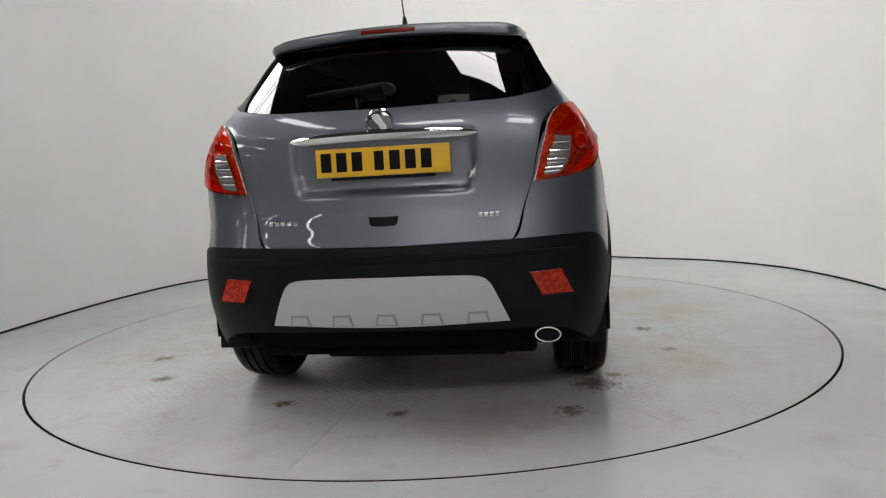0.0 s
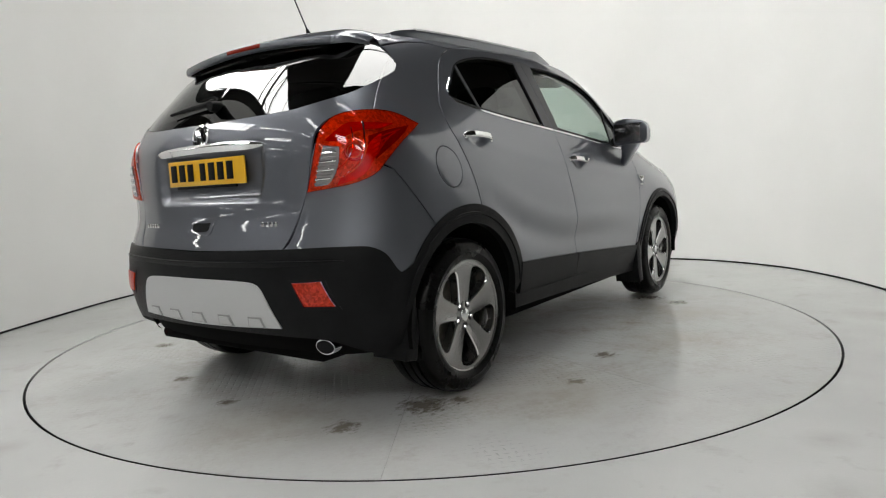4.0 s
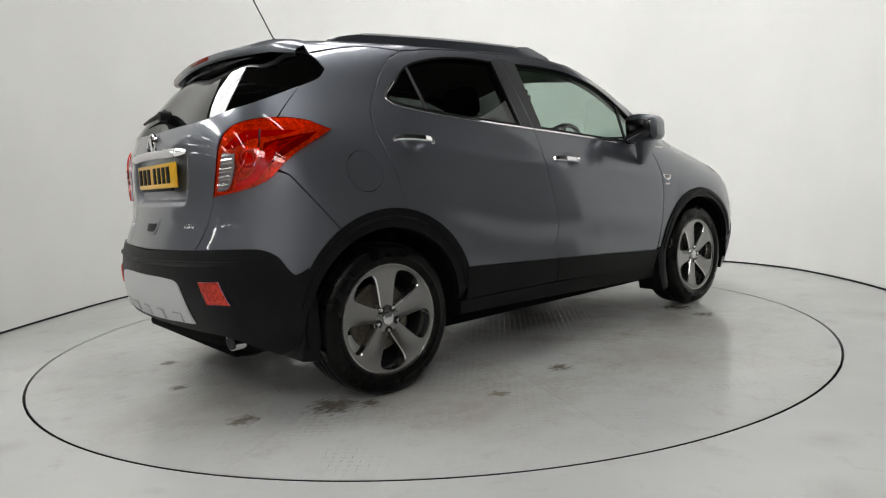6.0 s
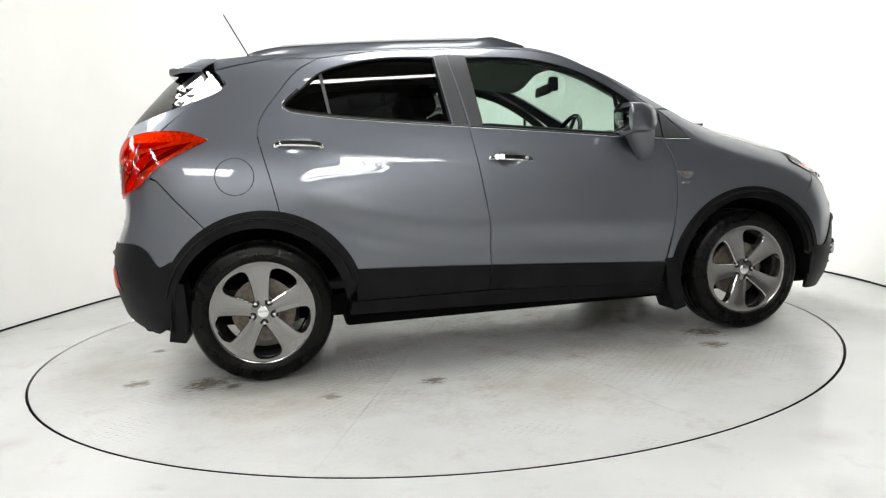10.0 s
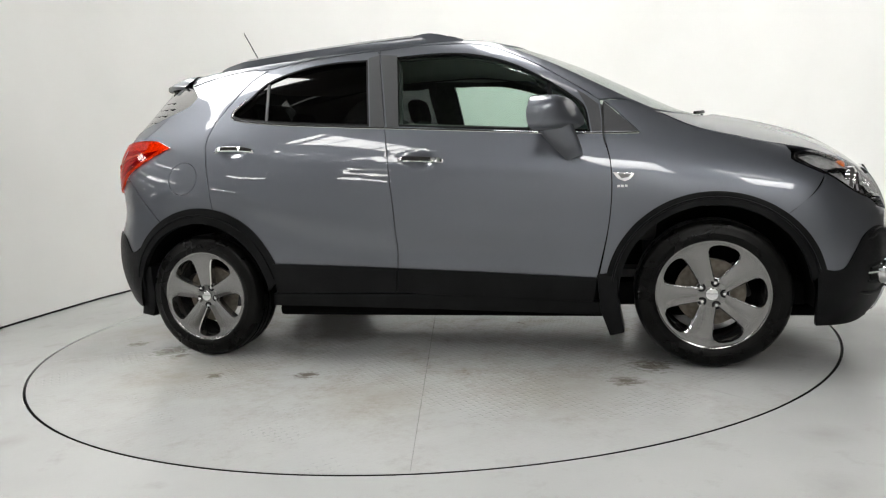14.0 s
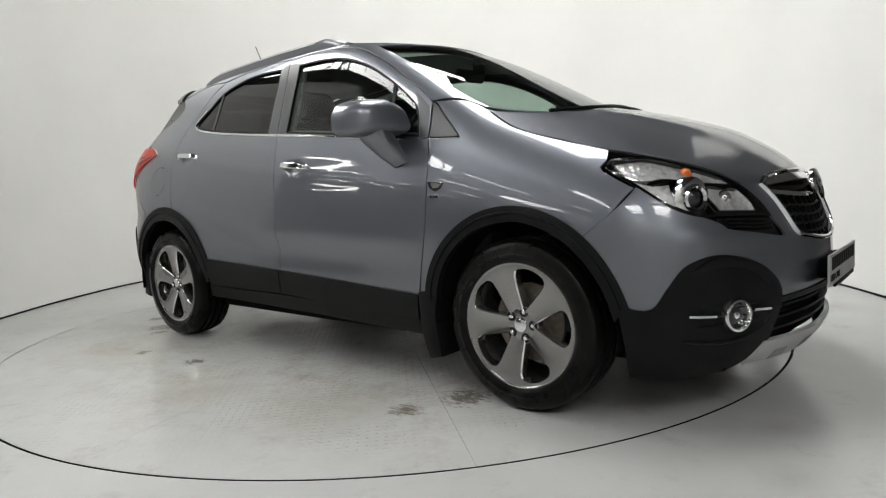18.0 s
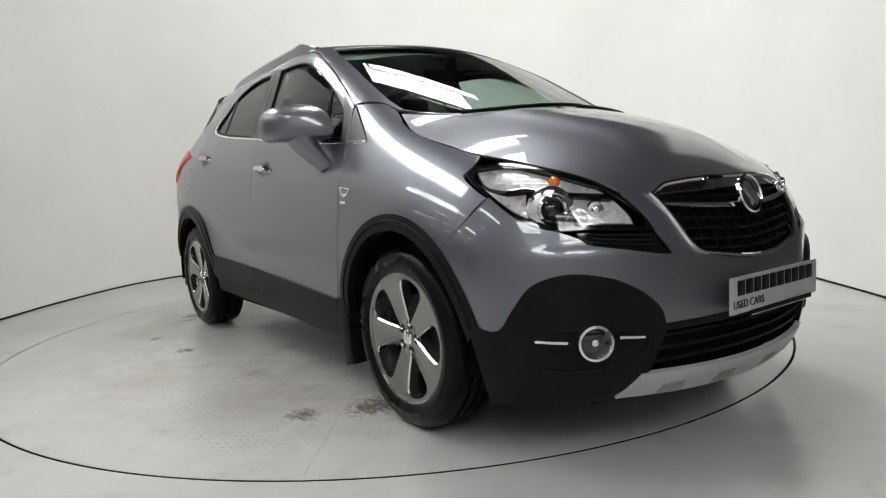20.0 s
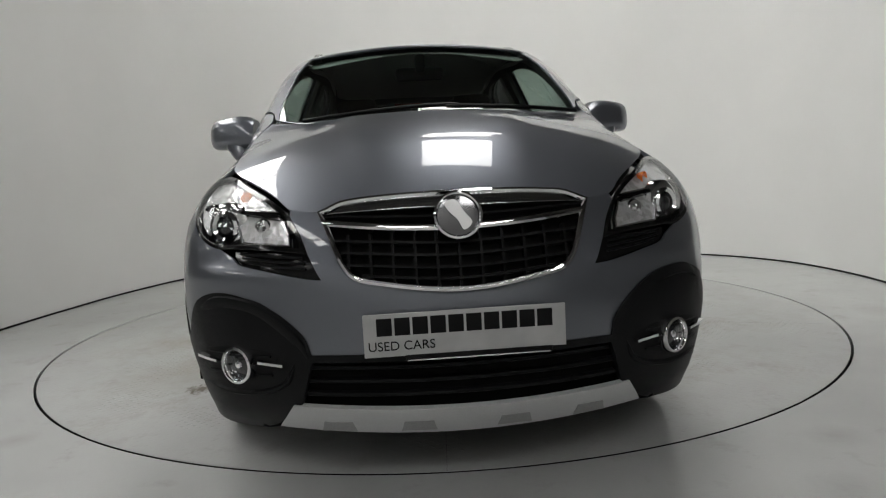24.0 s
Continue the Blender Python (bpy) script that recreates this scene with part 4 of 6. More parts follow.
pod_edge = on_skin(FCORNER, [(*p[:3],) for p in ahead_of((-.752, .545), (-.70, .572), (-.64, .574), (-.56, .556), (-.485, .505), (-.435, .452), (-.424, .415))], .006)
for k in (1, -1):
    part("bumper_lip", ribbon(pod_edge * [1, k, 1], [(.010, -.005), (.011, .004), (.002, .024), (-.006, .024), (-.006, -.012)], skin_normal(pod_edge) * [1, k, 1], taper=lambda u: 1 - .8 * abs(2 * u - 1) ** 8), PLASTIC, car)
black_tail = [*on_side([(-1.645, .59, 1), (-1.70, .566), (-1.76, .645)]), *behind((-.765, .675), (-.45, .672), (0, .660), (.03, .660, 1), (.03, .345, 1), (-.45, .338), (-.64, .325), (-.74, .27, 1)), *on_side([(-1.74, .25), (-1.65, .33)])]
clad("rear_bumper", View(-150), black_tail, both=True, depth=.03, label="black textured plastic rear bumper")
clad("rear_skid_plate", REAR, [(-.455, .372, 1), (-.40, .50), (-.37, .538), (-.30, .550), (0, .553), (.30, .550), (.37, .538), (.40, .50), (.455, .372, 1), (0, .362)], SILVER, mirror=False, off=.014, label="silver painted rear skid plate")
clad("front_skid_plate", FRONT, [(-.535, .195, 1), (-.485, .272, 1), (0, .262), (.485, .272, 1), (.535, .195, 1), (0, .178)], SILVER, mirror=False, off=.016, label="silver painted front skid plate")
clad("lower_grille", FRONT, [(-.46, .275, 1), (-.43, .41, 1), (0, .42), (.43, .41, 1), (.46, .275, 1), (0, .26)], DARK, mirror=False, off=-.03)
clad("quarter_trim", SIDE, [(.832, 1.20, 1), (.985, 1.048, 1), (.834, 1.056, 1)], FILM, off=.001, label="black corner panel before the front door")

# lamps
TAIL_LAMP = [*behind((-.556, .878, 1), (-.575, .95), (-.597, 1.03), (-.618, 1.105), (-.655, 1.155)), *on_side([(-1.70, 1.178), (-1.56, 1.172), (-1.455, 1.130, 1), (-1.521, 1.098), (-1.629, 1.042), (-1.703, .990), (-1.755, .938)]), *behind((-.748, .908), (-.685, .893))]

# ---- wheels ----
def build_wheel():
    w = bpy.data.objects.new("wheel", None)
    scene.collection.objects.link(w)
    w.parent = car
    # outer side is -y; the tyre spans y from -.11 to .105
    R = TYRE
    bm = lathe([(.232, -.096), (.240, -.107), (.256, -.114), (.270, -.1165), (.272, -.115), (.292, -.112), (.310, -.106), (.318, -.099), (.3185, -.0975), (.324, -.091), (R - .003, -.075), (R - .001, -.052), (R - .010, -.050), (R - .010, -.042), (R, -.040),
                (R, -.014), (R - .010, -.012), (R - .010, -.004), (R, -.002), (R, .03), (R - .010, .032), (R - .010, .04), (R - .001, .042), (R - .003, .075), (.324, .09), (.290, .11), (.25, .113), (.226, .10)], 96)
    part("tyre", bm, RUBBER, w, "black rubber tyre with grooved tread")
    part("rim", lathe([(.230, -.098), (.240, -.1065), (.246, -.107), (.248, -.104), (.245, -.098), (.230, -.088), (.216, -.06), (.204, .02), (.204, .10), (.212, .10), (.216, .02), (.225, -.06)], 80, closed=True), ALLOY, w)
    half = [(.030, 62), (.055, 37), (.070, 29.5), (.09, 24.5), (.12, 20.2), (.16, 17.4), (.190, 16.8), (.206, 18.4), (.2155, 22.5), (.2205, 28.5), (.2225, 36)]
    depth = lambda u, v: -.100 + .022 * (1 - min(1, math.hypot(u, v) / .225)) ** 1.3
    bm = bmesh.new()
    cols = np.linspace(-1, 1, 9)
    rows = half + [(.230, 36), (.236, 36)]
    grid_ = []
    for r, a in rows:
        line = []
        for c in cols:
            q = radians(a * c)
            trim = 1 - (.0045 / max(r * math.sin(radians(a)), .01) if r < .2205 else 0)
            u, v = r * math.sin(q * trim), r * math.cos(q * trim)
            dish = .0035 * (1 - c * c) * min(1, max(0, (.21 - r) / .05))
            line.append(bm.verts.new((u, depth(u, v) + dish, v)))
        grid_.append(line)
    for a, b in zip(grid_, grid_[1:]):
        for i in range(8):
            bm.faces.new((a[i], a[i + 1], b[i + 1], b[i]))
    # rounded edge and side walls along both flanks
    for side in (0, -1):
        sgn = -1 if side == 0 else 1
        flank = [grid_[i][side] for i in range(len(half))]
        low, deep = [], []
        for (r, a), v0 in zip(half, flank):
            u, v = sgn * r * math.sin(radians(a)), r * math.cos(radians(a))
            low.append(bm.verts.new((u, v0.co.y + .005, v)))
            deep.append(bm.verts.new((u * .97, v0.co.y + .045, v * .99)))
        for i in range(len(half) - 1):
            bm.faces.new((flank[i], flank[i + 1], low[i + 1], low[i])).material_index = 1
            bm.faces.new((low[i], low[i + 1], deep[i + 1], deep[i]))
    me = bpy.data.meshes.new("spoke")
    bmesh.ops.recalc_face_normals(bm, faces=bm.faces[:])
    bm.to_mesh(me)
    bm.free()
    me.polygons.foreach_set("use_smooth", np.ones(len(me.polygons), bool))
    me.set_sharp_from_angle(angle=radians(30))
    me.materials.append(ALLOY)
    me.materials.append(REFLECT)
    for i in range(5):
        ob = new("spoke", me)
        ob.parent = w
        ob.matrix_basis = pose(0, 0, 0, 0, 72 * i, 0)
    part("hub", lathe([(.024, -.084), (.036, -.082), (.066, -.082), (.074, -.078), (.076, -.05), (.06, -.03), (.024, -.03)], 40), ALLOY, w)
    part("hub_cap", lathe([(0, -.092), (.02, -.0915), (.026, -.089), (.028, -.085), (.028, -.07)], 32), CHROME, w, "chrome hub cap")
    for i in range(5):
        bm = lathe([(0, -.004), (.007, -.004), (.010, 0), (.010, .012)], 6)
        part("wheel_nut", bm, CHROME, w, at=pose(.052 * math.cos(radians(72 * i + 54)), -.084, .052 * math.sin(radians(72 * i + 54))))
        # flat black ring puts the shade of each nut hole into colour
        bm = lathe([(.0105, -.0008), (.0185, -.0008), (.0185, .004), (.0105, .004)], 16, closed=True)
        part("nut_hole_shade", bm, INK, w, at=pose(.052 * math.cos(radians(72 * i + 54)), -.0825, .052 * math.sin(radians(72 * i + 54))))
    part("brake_caliper", box((.07, .07, .16), (.125, .02, .0), .015), CABIN, w)
    part("brake_disc", lathe([(.02, -.02), (.15, -.02), (.15, 0), (.02, 0)], 48, closed=True), IRON, w)
    return w


wheel = build_wheel()
wheel.matrix_basis = pose(FRONT_HUB, -.735, HUB_Z, 0, -20, 0)
copy_thing(wheel, pose(REAR_HUB, -.735, HUB_Z, 0, -2, 0))
copy_thing(wheel, pose(FRONT_HUB, .735, HUB_Z, 0, 0, 180))
copy_thing(wheel, pose(REAR_HUB, .735, HUB_Z, 0, 0, 180))

# dark inner body: wheel wells, floor pan, lining behind the panel gaps
core = [(-1.86, .26, 1), (-1.68, .26, 1), *arc(REAR_HUB, .32, .405, 170, 8, 14), (-.86, .26, 1), (.86, .24, 1), *arc(FRONT_HUB, .32, .405, 172, 10, 14), (1.69, .24, 1), (1.8, .24, 1), (1.86, .80, 1), (1.2, .98), (.8, 1.0), (-.2, 1.08), (-1.1, 1.14), (-1.55, 1.12), (-1.80, 1.05, 1)]
part("inner_body", sheet(SIDE, core, off=-.03, depth=.0, gap=0).both(), DARK, car)
part("inner_nose", sheet(FRONT, [(-.66, .2, 1), (.66, .2, 1), (.66, .78, 1), (.4, .80, 1), (-.4, .80, 1), (-.66, .78, 1)], off=-.06, depth=0, gap=0), DARK, car)
part("inner_tail", sheet(REAR, [(-.70, .26, 1), (.70, .26, 1), (.66, 1.1, 1), (-.66, 1.1, 1)], off=-.05, depth=0, gap=0), DARK, car)
part("floor_pan", box((3.4, 1.36, .12), (0, 0, .30), .03), DARK, car)
for x in (FRONT_HUB, REAR_HUB):
    for s in (-1, 1):
        bm = bmesh.new()
        pts = arc(x, .32, .40, -8, 188, 20)
        a = [bm.verts.new((u, s * .845, w)) for u, w in pts]
        b = [bm.verts.new((u, s * .55, w)) for u, w in pts]
        for i in range(len(pts) - 1):
            bm.faces.new((a[i], a[i + 1], b[i + 1], b[i]))
        bm.faces.new(b)
        part("wheel_well", bm, DARK, car)


# ---- the car's fittings ----
def strip(view, pts, w, h, mat, name, parent=None, both=True, off=0.0, label=""):
    """A moulding along a line on the skin: w wide, h proud."""
    line = on_skin(view, pts, off)
    nn = skin_normal(line)
    prof = [(h, -.3 * w), (h, .3 * w), (.6 * h, .5 * w), (-.006, .5 * w), (-.006, -.5 * w), (.6 * h, -.5 * w)]
    part(name, ribbon(line, prof, nn), mat, parent or car, label)
    if both:
        part(name, ribbon(line * [1, -1, 1], prof, nn * [1, -1, 1]), mat, parent or car, label)


def pair(name, make, mat, parent=None, label=""):
    """A part of the right side and its mirror image; make() gives a fresh bmesh."""
    a = part(name, make(), mat, parent or car, label)
    bm = make()
    bmesh.ops.scale(bm, vec=(1, -1, 1), verts=bm.verts)
    b = part(name, bm, mat, parent or car, label)
    return a, b


# chrome line under the side windows, running up behind the last one
LOW = [(-1.045, 1.362), (-1.115, 1.296), (-1.118, 1.272), (-1.085, 1.250), (-.88, 1.215), (-.6, 1.183), (-.225, 1.147)]
strip(SIDE, LOW, .012, .005, CHROME, "window_trim", label="chrome window trim")
strip(SIDE, [(-.218, 1.146), (.2, 1.107), (.566, 1.071), (.824, 1.053)], .011, .005, CHROME, "window_trim")
strip(SIDE, [(.834, 1.052), (.92, 1.047), (.985, 1.045)], .012, .005, CHROME, "window_trim")
# dark pillars and dividers
for pts, o in (([(-.300, 1.158, 1), (-.226, 1.152, 1), (-.262, 1.38), (-.288, 1.535, 1), (-.348, 1.526, 1)], "rear_door"), ([(-.212, 1.150, 1), (-.150, 1.146, 1), (-.188, 1.522, 1), (-.284, 1.535, 1), (-.252, 1.38)], "front_door")):
    clad("pillar_film", SIDE, pts, FILM, off=.0015, depth=.004)
clad("mirror_panel", SIDE, [(.782, 1.058, 1), (.822, 1.055, 1), (.820, 1.13), (.812, 1.185, 1), (.755, 1.235, 1), (.715, 1.262, 1), (.735, 1.225), (.760, 1.17)], FILM, off=.0015, depth=.004)
for pts in ([(-.908, 1.225), (-.893, 1.222), (-.925, 1.462), (-.940, 1.456)], [(.588, 1.073), (.608, 1.071), (.598, 1.318), (.578, 1.330)]):
    clad("window_divider", SIDE, [corner(p) for p in pts], PLASTIC if pts[0][0] > 0 else FILM, off=-.004, depth=.008)
# window seals: thin black borders
for hole in (REAR_HOLE, FRONT_HOLE):
    ring = SIDE.lift(inset(outline(SIDE, hole), .004), -.004)
    nn = skin_normal(ring)
    for k in ([1, 1, 1], [1, -1, 1]):
        part("window_seal", ribbon(ring * k, [(.003, -.006), (.003, .006), (-.008, .006), (-.008, -.006)], nn * k, closed=True), PLASTIC, car)

# raised lips along the wheel arches
for pts in (arc(REAR_HUB + .008, .325, .432, 166, 12, 16), arc(FRONT_HUB, .318, .428, 172, 14, 16)):
    strip(SIDE, pts, .010, .012, PLASTIC, "arch_lip")

# fuel flap
part("fuel_flap", sheet(SIDE, arc(-1.355, .954, .0830, 0, 360, 24)[:-1], off=.0005, gap=0), PAINT, car, "round fuel flap")
part("flap_recess", sheet(SIDE, arc(-1.355, .954, .094, 0, 360, 24)[:-1], off=-.008, gap=0, depth=0), INK, car)


# door handles
def handle(x, z, dz):
    a = SIDE.lift(np.array([[x, z]]))[0]
    n = skin_normal(a[None])[0]
    xs = np.linspace(-.105, .105, 15)
    pts = np.array([[x + u, z + dz * u] for u in xs])
    base = SIDE.lift(pts)
    nn = skin_normal(base)
    bow = .028 - .020 * (np.abs(xs) / .105) ** 4
    line = base + nn * bow[:, None]
    return line, nn


for x, z, dz in ((-1.058, 1.082, -.055), (-.030, .977, -.08)):
    line, nn = handle(x, z, dz)
    for k in ([1, 1, 1], [1, -1, 1]):
        h = part("door_handle", ribbon(line * k, [(.010, -.010), (.010, .010), (.004, .015), (-.006, .014), (-.006, -.014), (.004, -.015)], nn * k, taper=lambda u: 1 - .35 * abs(2 * u - 1) ** 6), CHROME, car, "chrome door handle")
        for e in (0, 14):
            part("handle_foot", box((.022, .03, .018), tuple(((line[e] - nn[e] * .012) * k)), .004), CHROME, h)
    part("lock_barrel", lathe([(0, -.004), (.008, -.004), (.01, 0), (.01, .008)], 16), CHROME, car, at=Matrix.Translation(line[12] + nn[12] * .012)) if x > -.5 else None

# side marker badge on the wing
clad("side_repeater", SIDE, [(.868, .874, 1), (.962, .866, 1), (.945, .842), (.918, .832), (.888, .846)], CHROME, off=.004, depth=.006, label="chrome side repeater lamp")
clad("repeater_lens", SIDE, [(.89, .868), (.945, .862), (.935, .850), (.905, .846)], SMOKE, off=.007, depth=.004)
for i in range(3):
    clad("wing_badge", SIDE, [(.886 + .016 * i, .818, 1), (.899 + .016 * i, .817, 1), (.899 + .016 * i, .806, 1), (.886 + .016 * i, .807, 1)], CHROME, off=.003, depth=.003)


# door mirrors
def mirror_shell():
    bm = bmesh.new()
    rings = []
    for u in (0, .04, .1, .2, .32, .45, .58, .7, .8, .88, .94, .98, 1.0):
        y = -.795 - .232 * u
        w = 1 - max(0, (u - .70) / .30) ** 3 * .55
        inner = min(1, .86 + 1.4 * u)
        top = 1.232 - .05 * max(0, u - .35) ** 1.5 - .06 * max(0, .25 - u)
        bot = 1.066 + .010 * u
        c, h = (top + bot) / 2 - .006 * max(0, u - .8) / .2, (top - bot) / 2 * inner * (1 - .45 * max(0, (u - .80) / .20) ** 2.5)
        front = (.165 - .050 * u ** 2) * w
        row = []
        for i in range(28):
            a = 2 * math.pi * i / 28
            ca, sa = math.cos(a), math.sin(a)
            r = (abs(ca) ** 3.6 + abs(sa) ** 3.6) ** (-1 / 3.6)
            lean = .030 * (sa * r) * (1 - u)
            px = (front if ca > 0 else .014) * ca * r
            row.append(bm.verts.new((.545 + .03 * (1 - u) + px - .012 * u - (lean if ca > 0 else 0), y, c + h * sa * r)))
        rings.append(row)
    for a, b in zip(rings, rings[1:]):
        for i in range(28):
            bm.faces.new((a[i], a[(i + 1) % 28], b[(i + 1) % 28], b[i]))
    bm.faces.new(rings[0])
    bm.faces.new(rings[-1][::-1])
    return bm


def mirror_foot():
    bm = bmesh.new()
    rows = []
    for y, z, x0, x1, d in ((-.885, 1.090, .560, .706, .056), (-.880, 1.068, .566, .710, .054), (-.868, 1.040, .586, .718, .046), (-.850, 1.008, .614, .729, .038), (-.828, .975, .644, .738, .030), (-.806, .948, .668, .741, .024)):
        xm, xr = (x0 + x1) / 2, (x1 - x0) / 2
        row = []
        for i in range(18):
            c, q = math.cos(2 * math.pi * i / 18), math.sin(2 * math.pi * i / 18)
            r = (abs(c) ** 3 + abs(q) ** 3) ** (-1 / 3)
            row.append(bm.verts.new((xm + xr * c * r, y + d * q * r, z + .012 * c)))
        rows.append(row)
    for a, b in zip(rows, rows[1:]):
        for i in range(18):
            bm.faces.new((a[i], a[(i + 1) % 18], b[(i + 1) % 18], b[i]))
    bm.faces.new(rows[0])
    bm.faces.new(rows[-1][::-1])
    return bm


housing = pair("door_mirror", mirror_shell, PAINT, label="grey door mirror housing")
for h, s in zip(housing, (1, -1)):
    bm = mirror_foot()
    if s < 0:
        bmesh.ops.scale(bm, vec=(1, -1, 1), verts=bm.verts)
    part("mirror_foot", bm, PAINT, h)
    bm = box((.004, .185, .115), (.530, -.905, 1.143), .0015)
    if s < 0:
        bmesh.ops.scale(bm, vec=(1, -1, 1), verts=bm.verts)
    # dark metal puts the reflection of a dark hall into the mirror's colour
    part("mirror_glass", bm, DARKCHROME, h)
    bm = ribbon([(.62, -.80, 1.10), (.66, -.76, 1.09)], oval(.03, .05, 12))
    if s < 0:
        bmesh.ops.scale(bm, vec=(1, -1, 1), verts=bm.verts)
    part("mirror_arm", bm, PLASTIC, h)

# roof rails: feet and bar in paint darkened as in shade, silver upper strip
def rail_path(lift):
    xs = np.linspace(-1.275, .15, 34)
    ys = -.478 - .062 * np.clip((xs + 1.275) / 1.2, 0, 1)
    p = ABOVE.lift(np.stack([xs, ys], -1))
    p[:, 2] += lift
    return xs, p


def rail_bar():
    xs, p = rail_path(0)
    bm = bmesh.new()
    rows = []
    for x, (px, py, pz) in zip(xs, p):
        e = min(1, max(0, (x + 1.275) / .16)) ** .6 * min(1, max(0, (.15 - x) / .20)) ** .6
        h = .004 + .024 * e + .012 * math.exp(-((x + .02) / .07) ** 2)
        wd = .016 + .006 * e
        rows.append([bm.verts.new((px, py + a * wd, pz + b)) for a, b in ((-1.1, -.03), (-1.0, h * .5), (-.75, h), (.75, h), (1.0, h * .5), (1.1, -.02))])
    for a, b in zip(rows, rows[1:]):
        for i in range(6):
            bm.faces.new((a[i], a[(i + 1) % 6], b[(i + 1) % 6], b[i]))
    bm.faces.new(rows[0])
    bm.faces.new(rows[-1][::-1])
    return bm


def rail_strip():
    xs, p = rail_path(.030)
    k = (xs > -1.12) & (xs < -.07)
    return ribbon(p[k], [(.004, -.017), (.004, .017), (-.005, .020), (-.005, -.020)])


rails = pair("roof_rail", rail_bar, PAINTSHADED, label="grey roof rail with a silver upper strip")
for r_, s in zip(rails, (1, -1)):
    bm = rail_strip()
    if s < 0:
        bmesh.ops.scale(bm, vec=(1, -1, 1), verts=bm.verts)
    part("rail_strip", bm, SILVER, r_, "silver strip")

# aerial
part("aerial_base", ribbon([(-1.27, 0, 1.585), (-1.285, 0, 1.625), (-1.30, 0, 1.655)], oval(.012, .012, 12), up=(0, 1, 0), taper=lambda u: 1.6 - u), PLASTIC, car)
part("aerial", ribbon([(-1.297, 0, 1.65), (-1.36, 0, 1.77), (-1.415, 0, 1.875)], oval(.0032, .0032, 8), up=(0, 1, 0)), PLASTIC, car, "thin black roof aerial")


# spoiler: a winged lip over the rear window, painted above and black beneath
def spoiler_rows():
    for y in np.linspace(-1, 1, 41):
        a = abs(y)
        end = max(0, (a - .84) / .16)
        yy = y * .555
        tip = -1.688 + .050 * a ** 2 + .15 * end ** 3
        root = -1.43
        z0 = ABOVE.lift(np.array([[root, yy * .97]]))[0][2] + .0015
        zt = 1.520 - .032 * a ** 2
        zt += (z0 - .028 - zt) * end ** 3
        yield yy, tip, root, zt, z0, end


def loft(rows, flip=False):
    bm = bmesh.new()
    vs = [[bm.verts.new(p) for p in r] for r in rows]
    for a, b in zip(vs, vs[1:]):
        for i in range(len(a) - 1):
            q = (a[i], a[i + 1], b[i + 1], b[i])
            bm.faces.new(q[::-1] if flip else q)
    return bm


def spoiler_top():
    rows = []
    for yy, tip, root, zt, z0, end in spoiler_rows():
        thick = .034 * (1 - .6 * min(1, end) ** 2)
        row = []
        for u in np.linspace(0, 1, 9):
            row.append((root + (tip + .012 - root) * u, yy * (1 - .012 * u * end), z0 + (zt + .004 - z0) * u + .016 * math.sin(math.pi * u) * (1 - .7 * end)))
        row += [(tip + .003, yy, zt), (tip, yy, zt - .35 * thick), (tip + .002, yy, zt - .8 * thick), (tip + .010, yy, zt - thick)]
        rows.append(row)
    return loft(rows)


def spoiler_under():
    rows = []
    for yy, tip, root, zt, z0, end in spoiler_rows():
        thick = .034 * (1 - .6 * min(1, end) ** 2)
        rows.append([(tip + .010, yy, zt - thick), (tip + .045, yy * .995, zt - thick - .004), (-1.60, yy * .97, 1.440 - .035 * (yy / .555) ** 2), (-1.55, yy * .94, z0 - .11)])
    return loft(rows)


spoiler = part("roof_spoiler", spoiler_top(), PAINT, car, "grey roof spoiler with a rounded lip")
part("spoiler_underside", spoiler_under(), GLOSS, spoiler, "black underside")
part("high_brake_lamp", box((.012, .225, .018), (-1.684, 0, 1.509), .005), REDDARK, spoiler, "red high-level brake lamp")

# rear wiper
hubp = REAR.lift(np.array([[.02, 1.232]]), .02)[0]
line = REAR.lift(np.array([[u, w] for u, w in zip(np.linspace(.02, -.295, 14), np.linspace(1.268, 1.246, 14))]), .022)
part("rear_wiper", ribbon(line, oval(.012, .009, 8), skin_normal(line), taper=lambda u: 1.3 - .8 * u), PLASTIC, car, "black rear wiper")
part("wiper_hub", lathe([(0, -.03), (.02, -.03), (.024, -.01), (.024, .02)], 20), PLASTIC, car, at=Matrix.Translation(REAR.lift(np.array([[.03, 1.25]]), .012)[0]) @ pose(0, 0, 0, 0, 0, -90))

# tailgate: chrome grip, emblem, handle, badges
bar_line = REAR.lift(smooth_line([(-.358, 1.072), (-.25, 1.078), (0, 1.082), (.25, 1.078), (.358, 1.072)], .03, closed=False), -.004)
part("tailgate_bar", ribbon(bar_line, [(.030, -.004), (.034, .006), (.016, .026), (-.02, .026), (-.02, -.016), (.012, -.016)], skin_normal(bar_line), taper=lambda u: 1 - .75 * abs(2 * u - 1) ** 9), CHROME, car, "chrome bar over the number plate")


def emblem(at, r):
    m = at
    ring = lathe([(r * .86, -.006), (r * .92, -.010), (r, -.006), (r, .004), (r * .86, .004)], 40, closed=True)
    e = part("emblem", ring, CHROME, car, "round chrome emblem", at=m)
    part("emblem_disc", lathe([(0, -.003), (r * .6, -.002), (r * .88, .001), (r * .88, .006)], 32), DARKCHROME, e)
    swoosh = smooth_line([(-.55 * r, .5 * r), (-.1 * r, .62 * r), (.25 * r, .1 * r), (.55 * r, -.35 * r), (.2 * r, -.65 * r), (-.05 * r, -.2 * r), (-.35 * r, .1 * r)], .008)
    part("emblem_relief", prism([tuple(p) for p in swoosh], -.009, -.002), CHROME, e)
    return e


